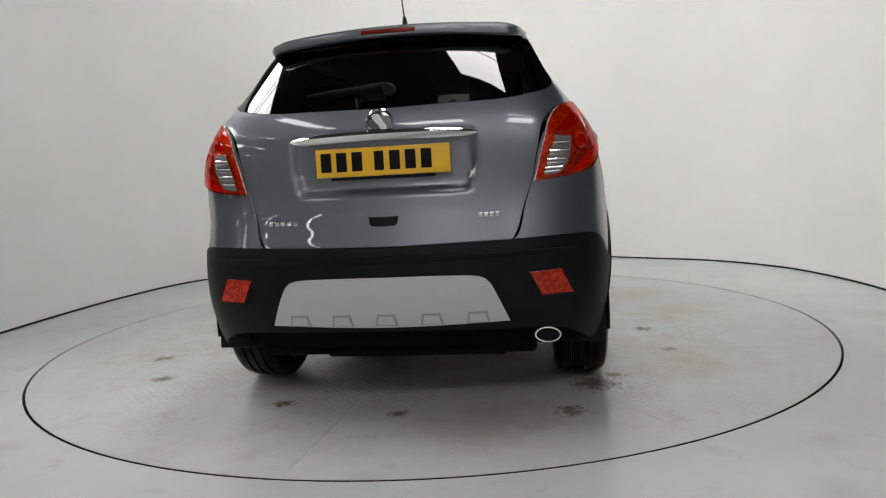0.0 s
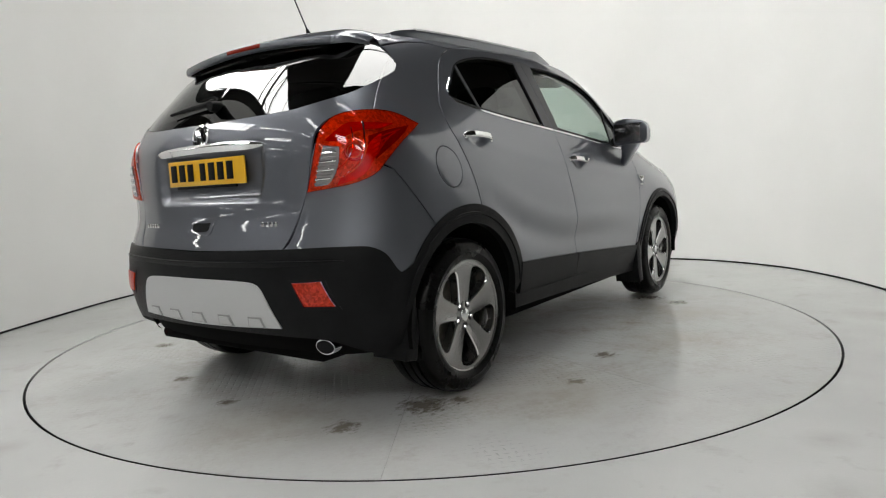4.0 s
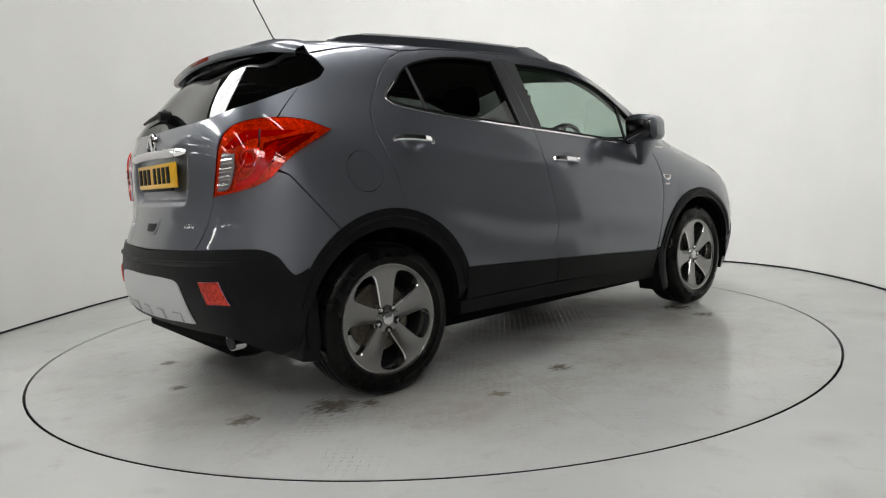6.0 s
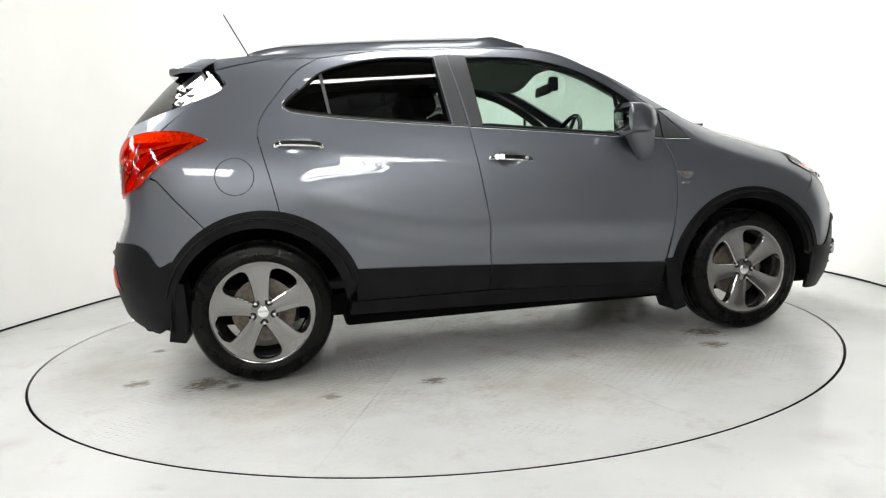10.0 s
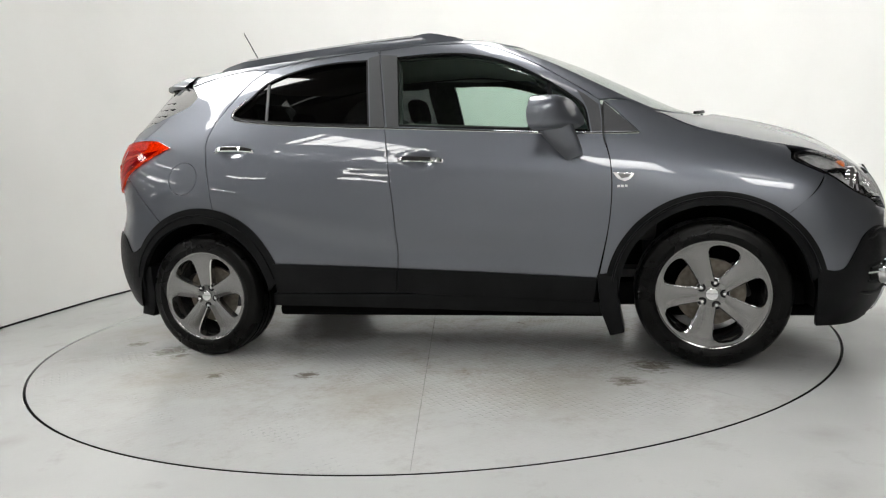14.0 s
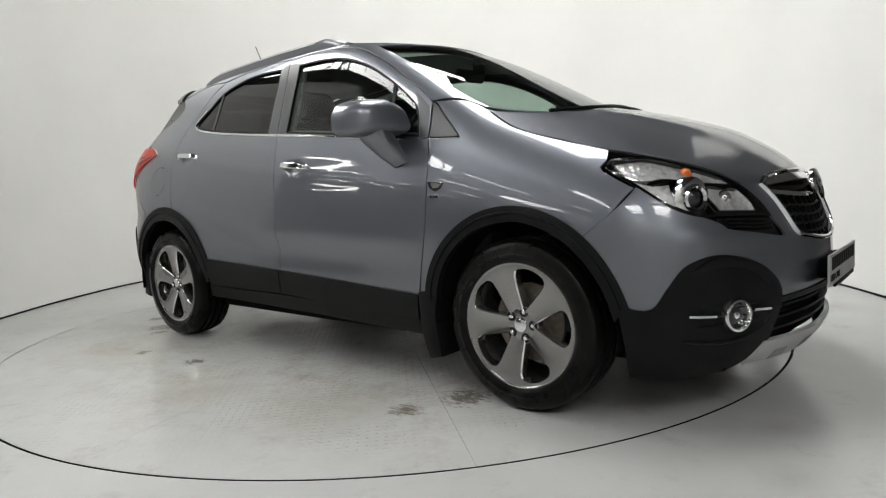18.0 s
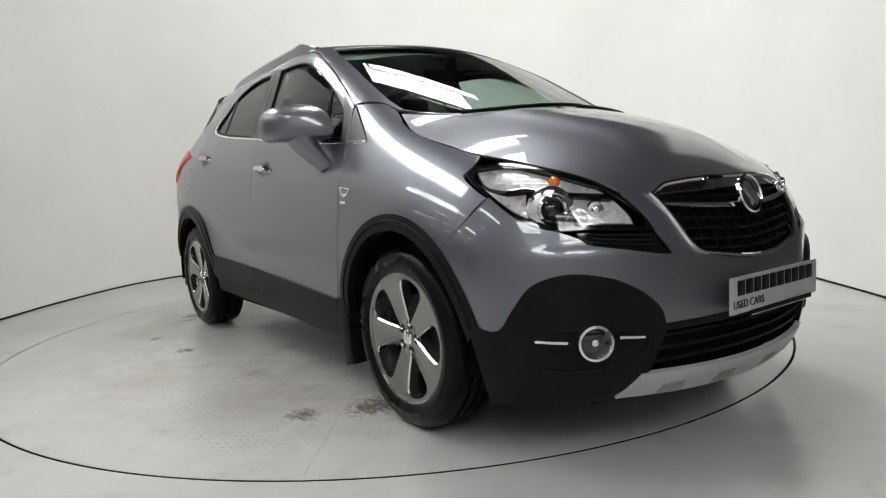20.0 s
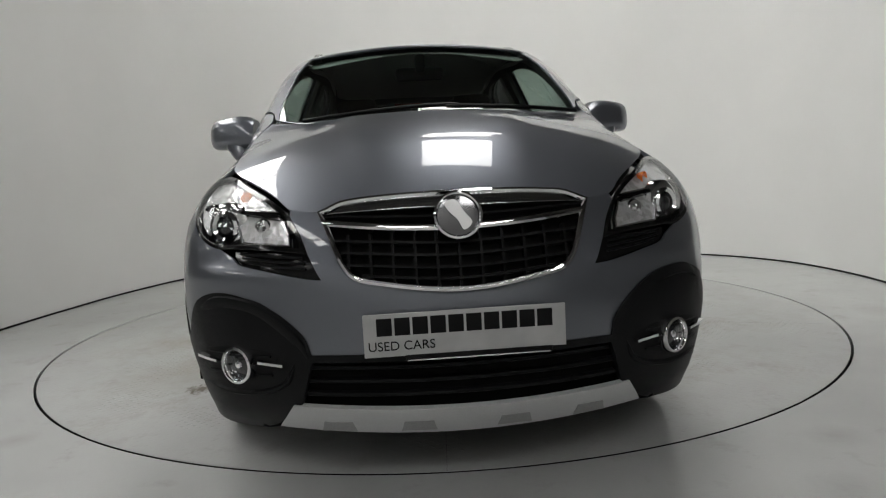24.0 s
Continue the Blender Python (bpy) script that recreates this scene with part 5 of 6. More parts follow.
emblem(Matrix.Translation(REAR.lift(np.array([[0, 1.122]]), .006)[0]) @ pose(0, 0, 0, -6, 0, -90), .053)
# number plate: yellow, its characters as plain bars
rp = tagged(part("number_plate", box((.010, .515, .108), (-1.925, 0, .982), .003), YELLOW, car), "yellow rear number plate")
rp.matrix_basis = Matrix()
for i, (y, wd) in enumerate(((.215, .05), (.155, .05), (.095, .05), (.01, .045), (-.05, .05), (-.11, .05), (-.17, .05))):
    part("plate_mark", box((.004, wd * .8, .072), (-1.931, y + .002, .984), .001), INK, rp)
part("plate_holder", box((.012, .40, .012), (-1.927, -.0, .922), .002), INK, rp)
hr = [(-.088, .798, 1), (.088, .798, 1), (.070, .728), (.05, .722), (-.05, .722), (-.070, .728)]
part("tailgate_handle", sheet(REAR, hr, off=.0035, depth=.008, grid=.02), PAINT, car)
# black sheet laid proud, standing in for the pocket's shade
part("handle_pocket_shade", sheet(REAR, [(-.060, .777, 1), (.060, .777, 1), (.056, .748), (.045, .738), (-.045, .738), (-.056, .748)], off=.0055, depth=.004), INK, car)
for i in range(5):
    part("gate_badge", box((.004, .019, .017), (0, 0, 0), .001), CHROME, car, at=Matrix.Translation(REAR.lift(np.array([[-.455 + .026 * i, .762]]), .003)[0]) @ pose(0, 0, 0, 0, 0, -8))
for i in range(4):
    part("gate_badge", box((.004, .014, .017), (0, 0, 0), .001), CHROME, car, at=Matrix.Translation(REAR.lift(np.array([[.36 + .021 * i, .765]]), .003)[0]) @ pose(0, 0, 0, 0, 0, 8))
# rear bumper: reflectors, skid pads, exhaust, upper lip
for s in (1, -1):
    pts = [(s * .530, .552, 1), (s * .650, .558, 1), (s * .695, .462, 1), (s * .575, .460, 1)]
    fog = part("reflector", sheet(REAR, pts, off=.010, depth=.015), BOWL, car, "red rear fog lamp and reflector")
    part("lens", sheet(REAR, pts, off=.0145, depth=.006), REDLENS, fog, "glossy red lens")
    part("reflector_recess", sheet(REAR, [(s * .518, .562, 1), (s * .662, .568, 1), (s * .712, .450, 1), (s * .560, .448, 1)], off=.0095, depth=.01), PLASTIC, car)
for i in range(5):
    u = -.34 + .17 * i
    # darker sheet under each pad puts its edge shadow into the colour
    part("pad_edge_shade", sheet(REAR, [(u - .036, .416, 1), (u + .036, .416, 1), (u + .046, .368, 1), (u - .046, .368, 1)], off=.0175, depth=.008, grid=.02), SILVERDARK, car)
    part("skid_pad", sheet(REAR, [(u - .028, .408, 1), (u + .028, .408, 1), (u + .036, .372, 1), (u - .036, .372, 1)], off=.022, depth=.016, grid=.02), SILVER, car)
bm = ribbon([(-1.60, -.592, .30), (-1.80, -.592, .298), (-1.885, -.592, .296)], oval(.030, .050, 24))
part("exhaust_pipe", bm, CHROME, car, "oval chrome exhaust tip")
part("exhaust_mouth", ribbon([(-1.884, -.592, .296), (-1.8875, -.592, .296)], oval(.025, .044, 24)), INK, car)
# ledge across the rear bumper, fold lines on the front bumper ends
ledge = REAR.lift(smooth_line([(-.72, .628), (-.45, .622), (0, .616), (.45, .622), (.72, .628)], .03, closed=False), .006)
part("bumper_ledge", ribbon(ledge, [(.010, -.004), (.010, .003), (.0, .016), (-.008, .016), (-.008, -.010)], skin_normal(ledge), taper=lambda u: 1 - .8 * abs(2 * u - 1) ** 8), PLASTIC, car)
for k in (1, -1):
    fold = on_skin(FCORNER, [(*q[:3],) for q in ahead_of((-.76, .315), (-.66, .302), (-.56, .312), (-.49, .345), (-.465, .40))], .006)
    part("bumper_fold", ribbon(fold * np.array([1, k, 1]), [(.008, -.003), (.008, .004), (-.004, .014), (-.006, -.012)], skin_normal(fold) * np.array([1, k, 1]), taper=lambda u: 1 - .8 * abs(2 * u - 1) ** 8), PLASTIC, car)
# underbody pieces seen below the sills
part("silencer", ribbon([(-1.72, .30, .245), (-1.72, -.42, .245)], oval(.06, .11, 16)), DARK, car)
part("spare_well", box((.5, .6, .14), (-1.55, .0, .30), .05), DARK, car)
part("rear_axle", ribbon([(-1.27, -.7, .29), (-1.24, 0, .27), (-1.27, .7, .29)], oval(.04, .04, 10)), DARK, car)
part("exhaust_run", ribbon([(1.2, .1, .22), (.2, .12, .21), (-.7, .1, .22), (-1.5, .25, .24)], oval(.03, .03, 10), up=(0, 0, 1)), IRON, car)
part("under_tray_block", box((.9, 1.2, .05), (1.5, 0, .20), .02), DARK, car)
# the next two are added to block light passing under the car
part("under_tray_block", box((1.75, 1.46, .06), (-.02, 0, .225), .02), DARK, car)
part("under_tray_block", box((.62, 1.1, .05), (-1.55, 0, .245), .02), DARK, car)

# mud flaps
def flap(pts, y0, y1):
    return prism(pts, y0, y1, bevel=.006)


pair("mud_flap", lambda: flap([(-1.655, .50), (-1.675, .36), (-1.70, .22), (-1.625, .205), (-1.605, .30), (-1.615, .48)], -.826, -.66), PLASTIC, label="black plastic mud flap")
pair("mud_flap", lambda: flap([(.788, .415), (.845, .425), (.885, .42), (.878, .30), (.905, .15), (.84, .135), (.80, .25)], -.852, -.68), PLASTIC, label="black plastic mud flap")

# tail lamps: red lens over a silver bowl, clear reversing window, inner bulb ring
REVERSE = [(-1.864, -.630, 1.047, 1), (-1.838, -.690, 1.040, 1), (-1.841, -.687, .982, 0), (-1.850, -.669, .932, 0), (-1.857, -.636, .900, 0), (-1.869, -.578, .896, 1), (-1.867, -.600, .972, 0)]
RED_BAND = [(-1.863, -.640, 1.062, 0), (-1.84, -.675, 1.10, 0), (-1.80, -.700, 1.128, 0), (-1.72, -.745, 1.128, 0), (-1.60, -.755, 1.125, 0), (-1.70, -.770, 1.100, 0), (-1.775, -.735, 1.092, 0), (-1.82, -.705, 1.072, 0), (-1.845, -.680, 1.055, 0)]
ARM = [(-1.500, -.742, 1.122, 1), (-1.60, -.752, 1.108, 0), (-1.70, -.762, 1.090, 0), (-1.755, -.755, 1.075, 1), (-1.768, -.765, 1.02, 0), (-1.74, -.775, .985, 1), (-1.66, -.782, 1.032, 0), (-1.56, -.775, 1.090, 0)]
INNER = [(-1.70, -.775, 1.085, 0), (-1.725, -.784, 1.03, 0), (-1.76, -.78, .975, 0), (-1.80, -.757, .925, 0), (-1.85, -.672, .898, 0), (-1.845, -.686, .925, 0), (-1.81, -.735, .955, 0), (-1.782, -.755, 1.0, 0), (-1.762, -.765, 1.05, 0)]
for k in (1, -1):
    put = lambda g: g if k > 0 else g.mirror()
    m = np.array([1, k, 1])
    lamp = part("tail_lamp", put(sheet(RCORNER, TAIL_LAMP, off=.0035, depth=.02)), BOWL, car, "red tail lamp with a clear reversing window")
    part("lamp_shade", put(sheet(RCORNER, ARM, off=.0055, depth=.002, grid=.02)), REDDARK, lamp, "dark red inner panel")
    part("lamp_band", put(sheet(RCORNER, RED_BAND, off=.0068, depth=.002, grid=.02)), RED, lamp)
    part("lamp_band", put(sheet(RCORNER, INNER, off=.0068, depth=.002, grid=.02)), ORANGE_RED, lamp)
    for i in range(5):
        line = on_skin(RCORNER, [(-1.585 - .030 * i, -.765 - .003 * i, 1.100 - .012 * i), (-1.66 - .016 * i, -.772, 1.082 - .018 * i), (-1.735 - .006 * i, -.762, 1.060 - .020 * i)], .0065)
        part("lamp_vane", ribbon(line * m, [(.002, -.0018), (.002, .0018), (-.002, .0025), (-.002, -.0025)], skin_normal(line) * m), RED, lamp)
    for j, (wd, pts) in enumerate(((.007, [(-1.765, -.742, 1.128), (-1.772, -.752, 1.06), (-1.790, -.747, .99), (-1.835, -.695, .928)]), (.004, [(-1.800, -.715, 1.105), (-1.805, -.727, 1.05), (-1.822, -.712, .99), (-1.845, -.678, .955)]))):
        line = on_skin(RCORNER, pts, .0070)
        part("light_guide", ribbon(line * m, [(.003, -.5 * wd), (.0035, 0), (.003, .5 * wd), (-.002, .6 * wd), (-.002, -.6 * wd)], skin_normal(line) * m), REFLECT, lamp, "bright curved light guide")
    c = RCORNER.lift(RCORNER.flat(np.array([[-1.806, -.728, 1.018]])), .0055)[0] * m
    aim_out = Matrix.Translation(c) @ Vector((.72, .66 * k, 0)).to_track_quat("Y", "Z").to_matrix().to_4x4()
    part("bulb_ring", lathe([(.026, -.001), (.031, -.003), (.036, -.001), (.036, .006), (.026, .006)], 32, closed=True), RED, lamp, at=aim_out)
    part("bulb_dome", lathe([(0, -.0025), (.012, -.002), (.022, .002), (.022, .006)], 24), ORANGE_RED, lamp, at=aim_out)
    part("lens", put(sheet(RCORNER, TAIL_LAMP, off=.0105, depth=.016, gap=.0012)), REDLENS, lamp, "glossy red lens")
    part("reversing_lamp", put(sheet(RCORNER, REVERSE, off=.0118, depth=.004, grid=.015)), SMOKE, lamp, "clear ribbed reversing window")
    for i in range(9):
        w = .908 + .0155 * i
        lo, hi = np.interp(w, [.896, .972, 1.047], [.582, .604, .634]), np.interp(w, [.90, .932, .982, 1.04], [.638, .666, .684, .686])
        line = on_skin(RCORNER, [(*p[:3],) for p in behind((-lo - .004, w), (-hi + .003, w + .003))], .0122)
        part("lamp_rib", ribbon(line * m, oval(.0022, .0035, 6), skin_normal(line) * m), REFLECT if i % 2 else SMOKE, lamp)

# ---- front lamps ----
HEAD = LAMP_TOP + LAMP_LOW
UPPER = [(1.628, -.748, .905, 1), *[(p[0] - .006, p[1] - .010, p[2] - .013) for p in LAMP_TOP[1:4]], (1.938, -.505, .812, 1), (1.904, -.575, .818), (1.854, -.645, .828), (1.791, -.712, .842), (1.753, -.752, .836), (1.69, -.774, .856)]
FLANK = [(1.64, -.776, .872, 1), (1.70, -.776, .848), (1.765, -.752, .826), (1.815, -.712, .826, 1), (1.825, -.722, .785), (1.845, -.735, .752, 1), (1.812, -.760, .772), (1.726, -.781, .828)]
WINDOW = [(1.868, -.645, .812, 1), (1.93, -.562, .806), (1.968, -.500, .792, 1), (1.998, -.470, .745), (2.012, -.470, .720, 1), (1.97, -.56, .727), (1.945, -.618, .730, 1), (1.91, -.64, .78)]
flagged = lambda pts: [(*p[:3], p[3] if len(p) > 3 else 0) for p in pts]
for k in (1, -1):
    put = lambda g: g if k > 0 else g.mirror()
    m = np.array([1, k, 1])
    spot = lambda p, off: FCORNER.lift(FCORNER.flat(np.array(p)[None]), off)[0] * m
    lamp = part("head_lamp", put(sheet(FCORNER, HEAD, off=-.050, depth=0, gap=-.004)), GLOSS, car, "head lamp with a clear lens and chrome projector")
    rim_hole = [tuple(p) for p in inset(outline(FCORNER, HEAD), .0095)]
    part("lamp_bezel", put(sheet(FCORNER, HEAD, [rim_hole], off=.0015, depth=.055, gap=.0005)), GLOSS, lamp, "gloss black bezel")
    part("upper_reflector", put(sheet(FCORNER, flagged(UPPER), off=-.016, depth=.02, grid=.02)), FACET, lamp, "faceted silver reflector")
    part("flank_reflector", put(sheet(FCORNER, flagged(FLANK), off=-.014, depth=.02, grid=.02)), FACET, lamp)
    part("window_reflector", put(sheet(FCORNER, flagged(WINDOW), off=-.018, depth=.02, grid=.02)), FACET, lamp)
    for side in (UPPER, WINDOW):
        edge = FCORNER.lift(outline(FCORNER, flagged(side)), -.014)
        part("reflector_edge", ribbon(edge * m, [(.003, -.0025), (.003, .0025), (-.01, .003), (-.01, -.003)], skin_normal(edge) * m, closed=True), REFLECT, lamp)
    turn = Matrix.Translation(spot((1.884, -.676, .776), -.022)) @ Vector((-.88, .46 * k, -.05)).to_track_quat("Y", "Z").to_matrix().to_4x4()
    part("projector_shroud", lathe([(.046, -.006), (.060, -.004), (.072, .004), (.074, .02), (.046, .02)], 40, closed=True), REFLECT, lamp, at=turn)
    part("projector_ring", lathe([(.033, -.012), (.040, -.020), (.047, -.014), (.049, .02), (.033, .02)], 40, closed=True), CHROME, lamp, "chrome projector ring", at=turn)
    part("projector_lens", lathe([(0, -.018), (.012, -.0165), (.023, -.011), (.030, -.004), (.035, .01)], 32), DARKGLASS, lamp, at=turn)
    part("indicator_bulb", lathe([(0, -.014), (.012, -.012), (.019, -.004), (.020, .012)], 20), ORANGE, lamp, "orange indicator", at=Matrix.Translation(spot((1.840, -.622, .856), -.018)) @ pose(0, 0, 0, 0, 0, 42 * k))
    bulb = Matrix.Translation(spot((1.945, -.555, .768), -.018)) @ Vector((-.88, .46 * k, -.05)).to_track_quat("Y", "Z").to_matrix().to_4x4()
    part("beam_bulb", lathe([(0, -.012), (.010, -.010), (.016, 0), (.026, .002), (.030, .010)], 20), REFLECT, lamp, at=bulb)
    brow = on_skin(FCORNER, [(1.760, -.744, .830), (1.795, -.706, .836), (1.856, -.640, .821), (1.905, -.572, .812), (1.955, -.500, .800)], -.004)
    part("lamp_bar", ribbon(brow * m, [(.004, -.006), (.004, .006), (-.03, .007), (-.03, -.007)], skin_normal(brow) * m), GLOSS, lamp)
    part("lens", put(sheet(FCORNER, HEAD, off=.003, depth=.01, gap=.0012)), LENS, lamp, "clear plastic lens")
    # black slotted panel under the lamp
    under = [(1.946, -.640, .708, 1), (1.99, -.53, .703, 0), (2.03, -.44, .698, 0), (2.044, -.415, .694, 1), (2.062, -.405, .664, 0), *PANEL_LOW[::-1]]
    part("lamp_under_panel", put(sheet(FCORNER, under, off=-.012, depth=.02, gap=.001)), GLOSS, car, "gloss black slotted panel under the head lamp")
    for i in range(3):
        ln = on_skin(FCORNER, [(1.966 + .004 * i, -.622 + .010 * i, .699 - .011 * i), (2.01, -.52, .692 - .013 * i), (2.045, -.435 + .008 * i, .686 - .014 * i)], -.010)
        part("panel_slat", ribbon(ln * m, [(.008, -.0025), (.008, .0025), (-.004, .003), (-.004, -.003)], skin_normal(ln) * m), PLASTIC, car)

# ---- grille ----
GRILLE = [(-.383, .807), (-.367, .773), (-.302, .637), (-.212, .608), (0, .585)]
gg = [(*p, 1) if i == 0 else p for i, p in enumerate(GRILLE)] + [(-p[0], p[1]) for p in GRILLE[::-1][1:-1]] + [(.383, .807, 1), (.30, .838), (0, .85), (-.30, .838)]
grille = clad("grille", FRONT, gg, DARK, mirror=False, off=-.035, depth=.0, label="black mesh grille with chrome surround")
ring = FRONT.lift(inset(outline(FRONT, gg), .004), .002)
part("grille_surround", ribbon(ring, [(.010, -.004), (.010, .003), (.002, .009), (-.02, .009), (-.02, -.007), (.004, -.009)], skin_normal(ring), closed=True), CHROME, grille, "chrome surround")
topbar = [(-.360, .803, 1), (-.30, .830), (0, .842), (.30, .830), (.360, .803, 1), (.20, .808), (0, .810), (-.20, .808)]
part("grille_bar", sheet(FRONT, topbar, off=.003, depth=.02, grid=.02), CHROME, grille, "broad chrome bar")
ln = FRONT.lift(smooth_line([(-.366, .776), (-.18, .758), (0, .752), (.18, .758), (.366, .776)], .03, closed=False), -.002)
part("grille_bar", ribbon(ln, [(.012, -.008), (.014, 0), (.010, .009), (-.02, .009), (-.02, -.008)], skin_normal(ln)), CHROME, grille, "slim chrome bar")
for z in (.786, .722, .690, .658, .628):
    hw = np.interp(z, [.585, .608, .637, .773, .807], [.04, .20, .295, .36, .375])
    ln = FRONT.lift(smooth_line([(-hw, z + .006), (0, z - .010 if z < .78 else z - .004), (hw, z + .006)], .04, closed=False), -.02)
    part("grille_slat", ribbon(ln, [(.008, -.0035), (.008, .0035), (-.02, .006), (-.02, -.006)], skin_normal(ln)), INK, grille)
for i in range(11):
    y = -.30 + .06 * i
    zlo = np.interp(abs(y), [0, .21, .30, .36], [.59, .612, .64, .77])
    ln = FRONT.lift(np.array([[y, z] for z in np.linspace(zlo, .742, 5)]), -.024)
    part("grille_slat", ribbon(ln, [(.008, -.0035), (.008, .0035), (-.02, .005), (-.02, -.005)], skin_normal(ln)), INK, grille)
emblem(Matrix.Translation((2.108, 0, .787)) @ pose(0, 0, 0, -14, 0, 90), .066)
# lower grille slats, skid pads, fog lamps, plate
for z in (.385, .345, .305):
    ln = FRONT.lift(smooth_line([(-.44, z), (0, z), (.44, z)], .05, closed=False), -.022)
    part("lower_slat", ribbon(ln, [(.010, -.006), (.012, .002), (.006, .006), (-.02, .006), (-.02, -.006)], skin_normal(ln)), PLASTIC, car)
part("bumper_lip", sheet(FRONT, [(-.43, .425, 1), (0, .432), (.43, .425, 1), (.435, .400, 1), (0, .405), (-.435, .400, 1)], off=.006, depth=.03), PLASTIC, car)
for u in (-.36, -.135, .135, .36):
    part("skid_pad", sheet(FRONT, [(u - .042, .226, 1), (u + .042, .226, 1), (u + .052, .188, 1), (u - .052, .188, 1)], off=.0185, depth=.010, grid=.02), SILVERDARK, car)
for k in (1, -1):
    put = lambda g: g if k > 0 else g.mirror()
    m = np.array([1, k, 1])
    pocket = ahead_of((-.735, .418), (-.68, .440), (-.56, .435), (-.505, .42, 1), (-.545, .355), (-.62, .335), (-.72, .345, 1))
    # black sheet on the flat bumper end stands in for a shaded recess
    part("fog_recess_shade", put(sheet(FCORNER, pocket, off=.0085, depth=.01)), INK, car)
    for i in range(3):
        ln = on_skin(FCORNER, [(*p[:3],) for p in ahead_of((-.735, .36 + .028 * i), (-.63, .36 + .028 * i), (-.53, .362 + .028 * i))], .009)
        part("fog_slat", ribbon(ln * m, [(.004, -.003), (.004, .003), (-.004, .004), (-.004, -.004)], skin_normal(ln) * m), PLASTIC, car)
    c = (np.array(ahead_of((-.628, .390))[0][:3]) + [.012, -.008, 0]) * m
    turn = Matrix.Translation(c) @ Vector((-.86, .50 * k, 0)).to_track_quat("Y", "Z").to_matrix().to_4x4()
    fog = part("fog_lamp", lathe([(.041, -.008), (.046, -.016), (.053, -.014), (.056, -.004), (.056, .02), (.041, .02)], 40, closed=True), CHROME, car, "round fog lamp in a chrome ring", at=turn)
    part("fog_lens", lathe([(0, -.002), (.02, 0), (.042, .006), (.042, .02)], 32), DARKGLASS, fog)
    part("fog_bulb", lathe([(0, -.006), (.010, -.004), (.013, .004)], 16), REFLECT, fog)
    for u0, u1 in ((-.762, -.695), (-.562, -.488)):
        ln = on_skin(FCORNER, [(*p[:3],) for p in ahead_of((u0, .402), (u1, .396))], .018)
        part("fog_fin", ribbon(ln * m, [(.006, -.004), (.006, .004), (-.01, .006), (-.01, -.006)], skin_normal(ln) * m), CHROME, car)
# sales plate
sign = part("front_plate", box((.008, .528, .112), (2.198, -.004, .492), .002), PLATE, car, "grey sales plate with dark lettering")
part("plate_bracket", box((.05, .30, .07), (2.170, -.004, .485), .004), DARK, sign)
part("plate_foot", box((.010, .385, .016), (2.199, .03, .430), .002), INK, sign)
part("plate_foot_edge", box((.012, .375, .004), (2.1995, .03, .4235), .001), CHROME, sign)
for i in range(10):
    part("sign_mark", box((.003, .040, .046), (2.2025, -.214 + .0465 * i, .514), .0008), INK, sign)


def words(text, size, at, turn, mat, parent, name):
    cu = bpy.data.curves.new(name, "FONT")
    cu.body, cu.size, cu.extrude, cu.align_x, cu.align_y = text, size, .0008, "LEFT", "CENTER"
    tmp = bpy.data.objects.new(name, cu)
    scene.collection.objects.link(tmp)
    bpy.context.view_layer.update()
    me = bpy.data.meshes.new_from_object(tmp.evaluated_get(bpy.context.evaluated_depsgraph_get()))
    bpy.data.objects.remove(tmp)
    me.materials.clear()
    me.materials.append(mat)
    ob = new(name, me)
    ob.parent = parent
    ob.matrix_basis = Matrix.Translation(at) @ turn
    return ob


words("USED CARS", .034, (2.2032, -.258, .463), pose(0, 0, 0, 90, 0, 90), INK, sign, "sign_words")

# windscreen wipers and black cowl
for y0, y1 in ((-.50, .10), (.05, .60)):
    ln = ABOVE.lift(np.array([[1.335 - .62 * max(abs(a) - .12, 0) ** 2 * 1.0 - .03 * k, a] for k, a in zip(np.linspace(0, 1, 14), np.linspace(y0, y1, 14))]), .012)
    part("wiper", ribbon(ln, oval(.008, .007, 8), skin_normal(ln)), PLASTIC, car, "black windscreen wiper")
cowl = [(1.06, -.64, 0, 1), (1.235, -.455, 0), (1.335, -.22, 0), (1.365, 0, 0), (1.335, .22, 0), (1.235, .455, 0), (1.06, .64, 0, 1), (1.275, .47, 0), (1.39, .22, 0), (1.42, 0, 0), (1.39, -.22, 0), (1.275, -.47, 0)]
part("cowl", sheet(ABOVE, cowl, off=-.003, depth=.02), PLASTIC, car)


# ---- the cabin ----
up_frame = [(-1.42, 1.10, 1), (1.0, 1.0, 1), (.98, 1.06), (.80, 1.205), (.45, 1.43), (.1, 1.535), (-.3, 1.55), (-.72, 1.535), (-1.0, 1.50), (-1.35, 1.45, 1), (-1.50, 1.28)]
grow = lambda h, d: [tuple(p) for p in inset(outline(SIDE, h, step=.05), d)]
g = sheet(SIDE, up_frame, [grow(REAR_HOLE, .018), grow(FRONT_HOLE, .018)], off=-.03, depth=.02, gap=0)
part("pillar_trim", g, TRIM, car)
part("pillar_trim", g.mirror(), TRIM, car)
hl = [(.40, -.53, 0), (.44, 0, 0), (.40, .53, 0), (-.4, .53, 0), (-1.3, .46, 0), (-1.42, 0, 0), (-1.3, -.46, 0), (-.4, -.53, 0)]
part("headlining", sheet(ABOVE, hl, off=-.035, depth=0, gap=0), LINER, car)
part("cabin_floor", box((2.7, 1.4, .04), (-.35, 0, .40), .01), CABIN, car)
part("bulkhead", box((.05, 1.3, .6), (1.02, 0, .70), .01), CABIN, car)


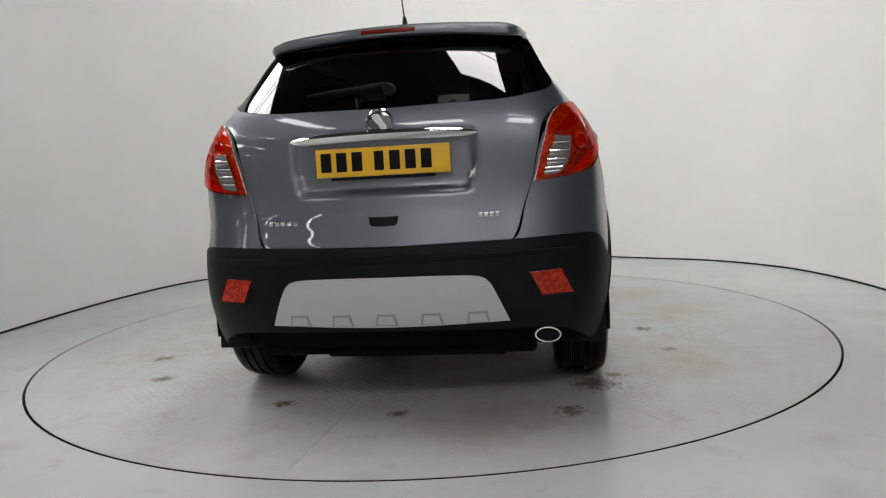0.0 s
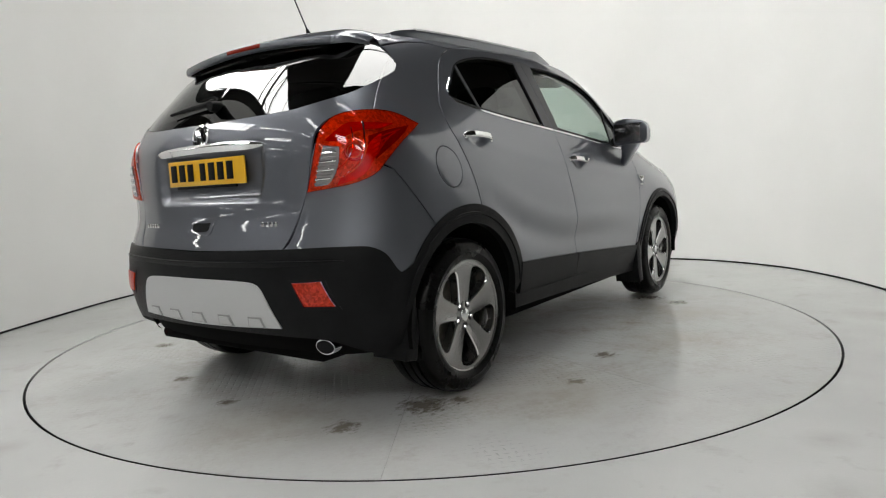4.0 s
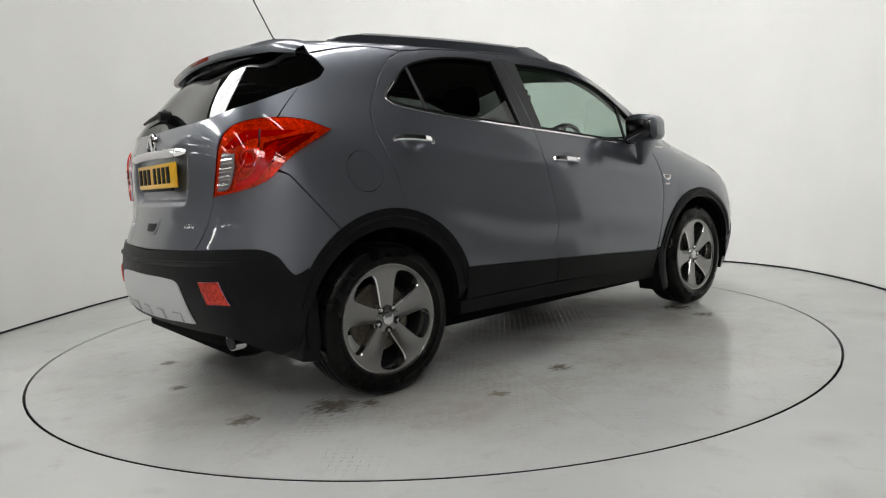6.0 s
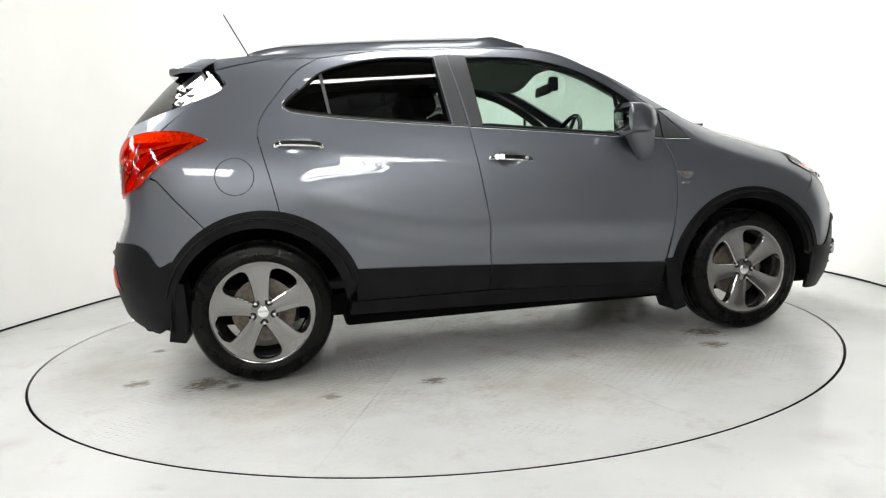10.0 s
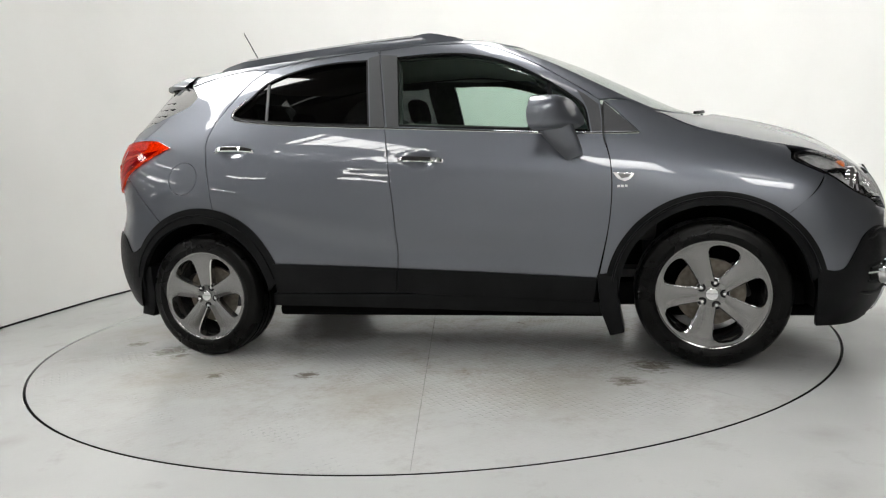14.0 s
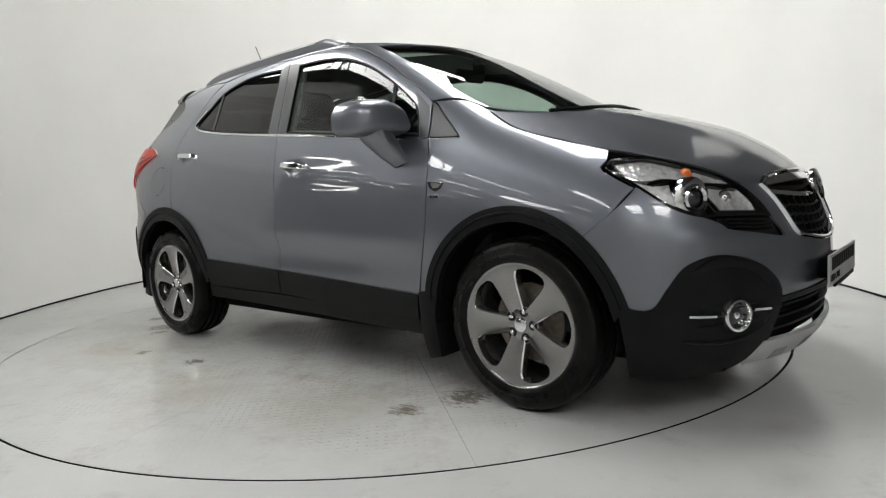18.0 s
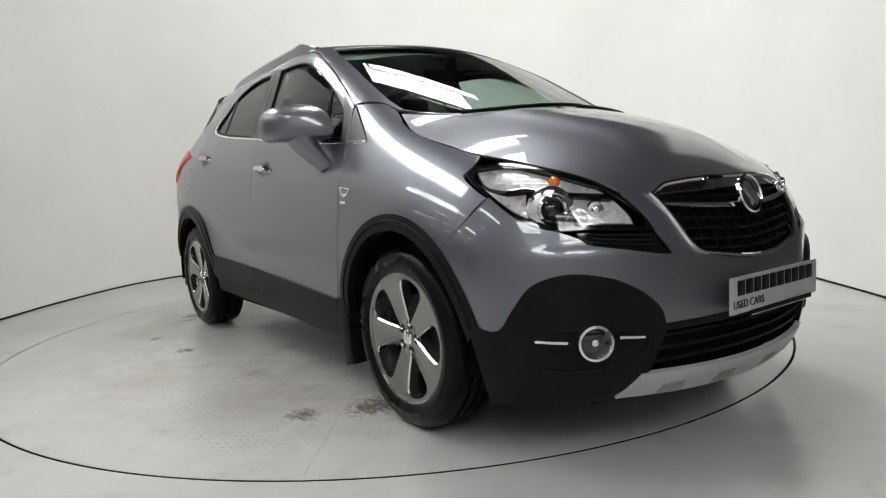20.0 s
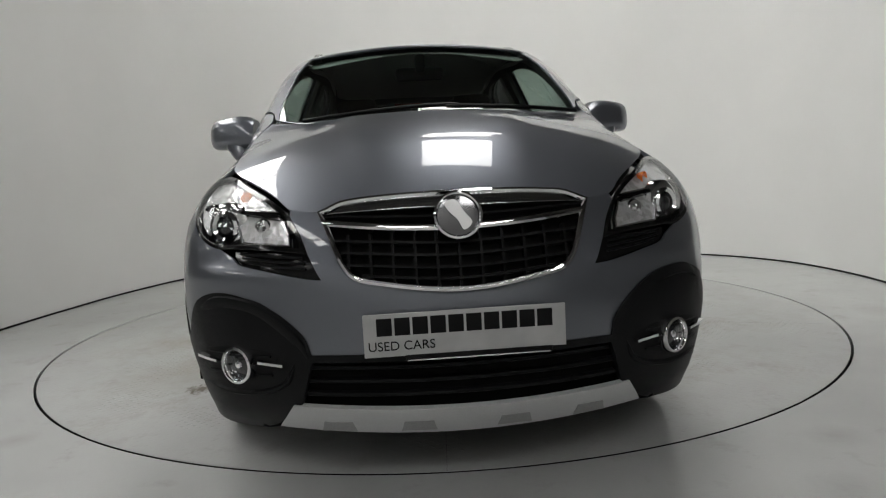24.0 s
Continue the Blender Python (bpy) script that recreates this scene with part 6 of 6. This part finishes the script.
def dash_block():
    pts = [(1.12, 1.05), (.95, 1.085), (.80, 1.09), (.70, 1.06), (.62, .98), (.60, .80), (.68, .55), (1.05, .55)]
    return prism(pts, -.68, .68, bevel=.02)


part("dashboard", dash_block(), CABIN, car, "charcoal dashboard")
part("instrument_hood", prism([(.80, 1.06), (.66, 1.125), (.60, 1.11), (.62, 1.02)], -.52, -.20, bevel=.015), CABIN, car)


def seat(name, x, y, w, rear=False):
    s = part(name, box((.50, w, .16), (x + .18, y, .62), .05), CLOTH, car, "dark cloth seat")
    lean = Euler((0, radians(-14), 0)).to_matrix()
    part("backrest", box((.14, w, .62), (x - .14, y, .93), .055, lean), CLOTH, s)
    for k in ([0] if not rear else [-.40, 0, .40]):
        part("headrest", box((.095, .25, .17), (x - .245, y + k, 1.325 if not rear else 1.30), .045, lean), CLOTH, s)
        for q in (-.05, .05):
            part("headrest_post", ribbon([(x - .20, y + k + q, 1.18), (x - .235, y + k + q, 1.27)], oval(.006, .006, 8), up=(0, 1, 0)), CHROME, s)
    return s


seat("front_seat", -.13, -.36, .48)
seat("front_seat", -.13, .36, .48)
seat("rear_seat", -.98, 0, 1.22, True)
wm = pose(.44, -.36, 1.055, 0, -66, 0)
sw = part("steering_wheel", lathe([(.178 + .014 * math.cos(a), .014 * math.sin(a)) for a in np.linspace(0, 2 * math.pi, 11)[:-1]], 48, axis="z", closed=True), GLOSS, car, "black steering wheel", at=wm)
part("wheel_hub", lathe([(0, .02), (.05, .018), (.065, 0), (.06, -.03), (0, -.03)], 24, axis="z"), CABIN, sw)
for a in (0, 180, 270):
    part("wheel_spoke", box((.13, .035, .015), (.115, 0, -.005), .005), CABIN, sw, at=pose(0, 0, 0, 0, 0, a + 90 if a == 270 else a + 90))
rv = part("rear_view_mirror", box((.03, .24, .065), (.47, 0, 1.415), .015, Euler((0, radians(10), 0)).to_matrix()), PLASTIC, car, "rear-view mirror")
part("mirror_stalk", box((.06, .05, .09), (.535, 0, 1.455), .015), PLASTIC, rv)
part("parcel_shelf", box((.35, 1.1, .02), (-1.50, 0, 1.14), .005), CABIN, car)


# ---- what moves: the deck and the car on it turn together ----
CAR_AT = Vector((.2705, -.0989, TYRE - HUB_Z))
HEADINGS = [(t / 2, 80.9 - 6.965 * t / 2) for t in range(0, 49)]


def motions():
    walk(turntable, [(t, pose(0, CENTRE, 0, 0, 0, h)) for t, h in HEADINGS])
    walk(car, [(t, pose(0, 0, 0, 0, 0, h) @ Matrix.Translation(CAR_AT)) for t, h in HEADINGS])


motions()
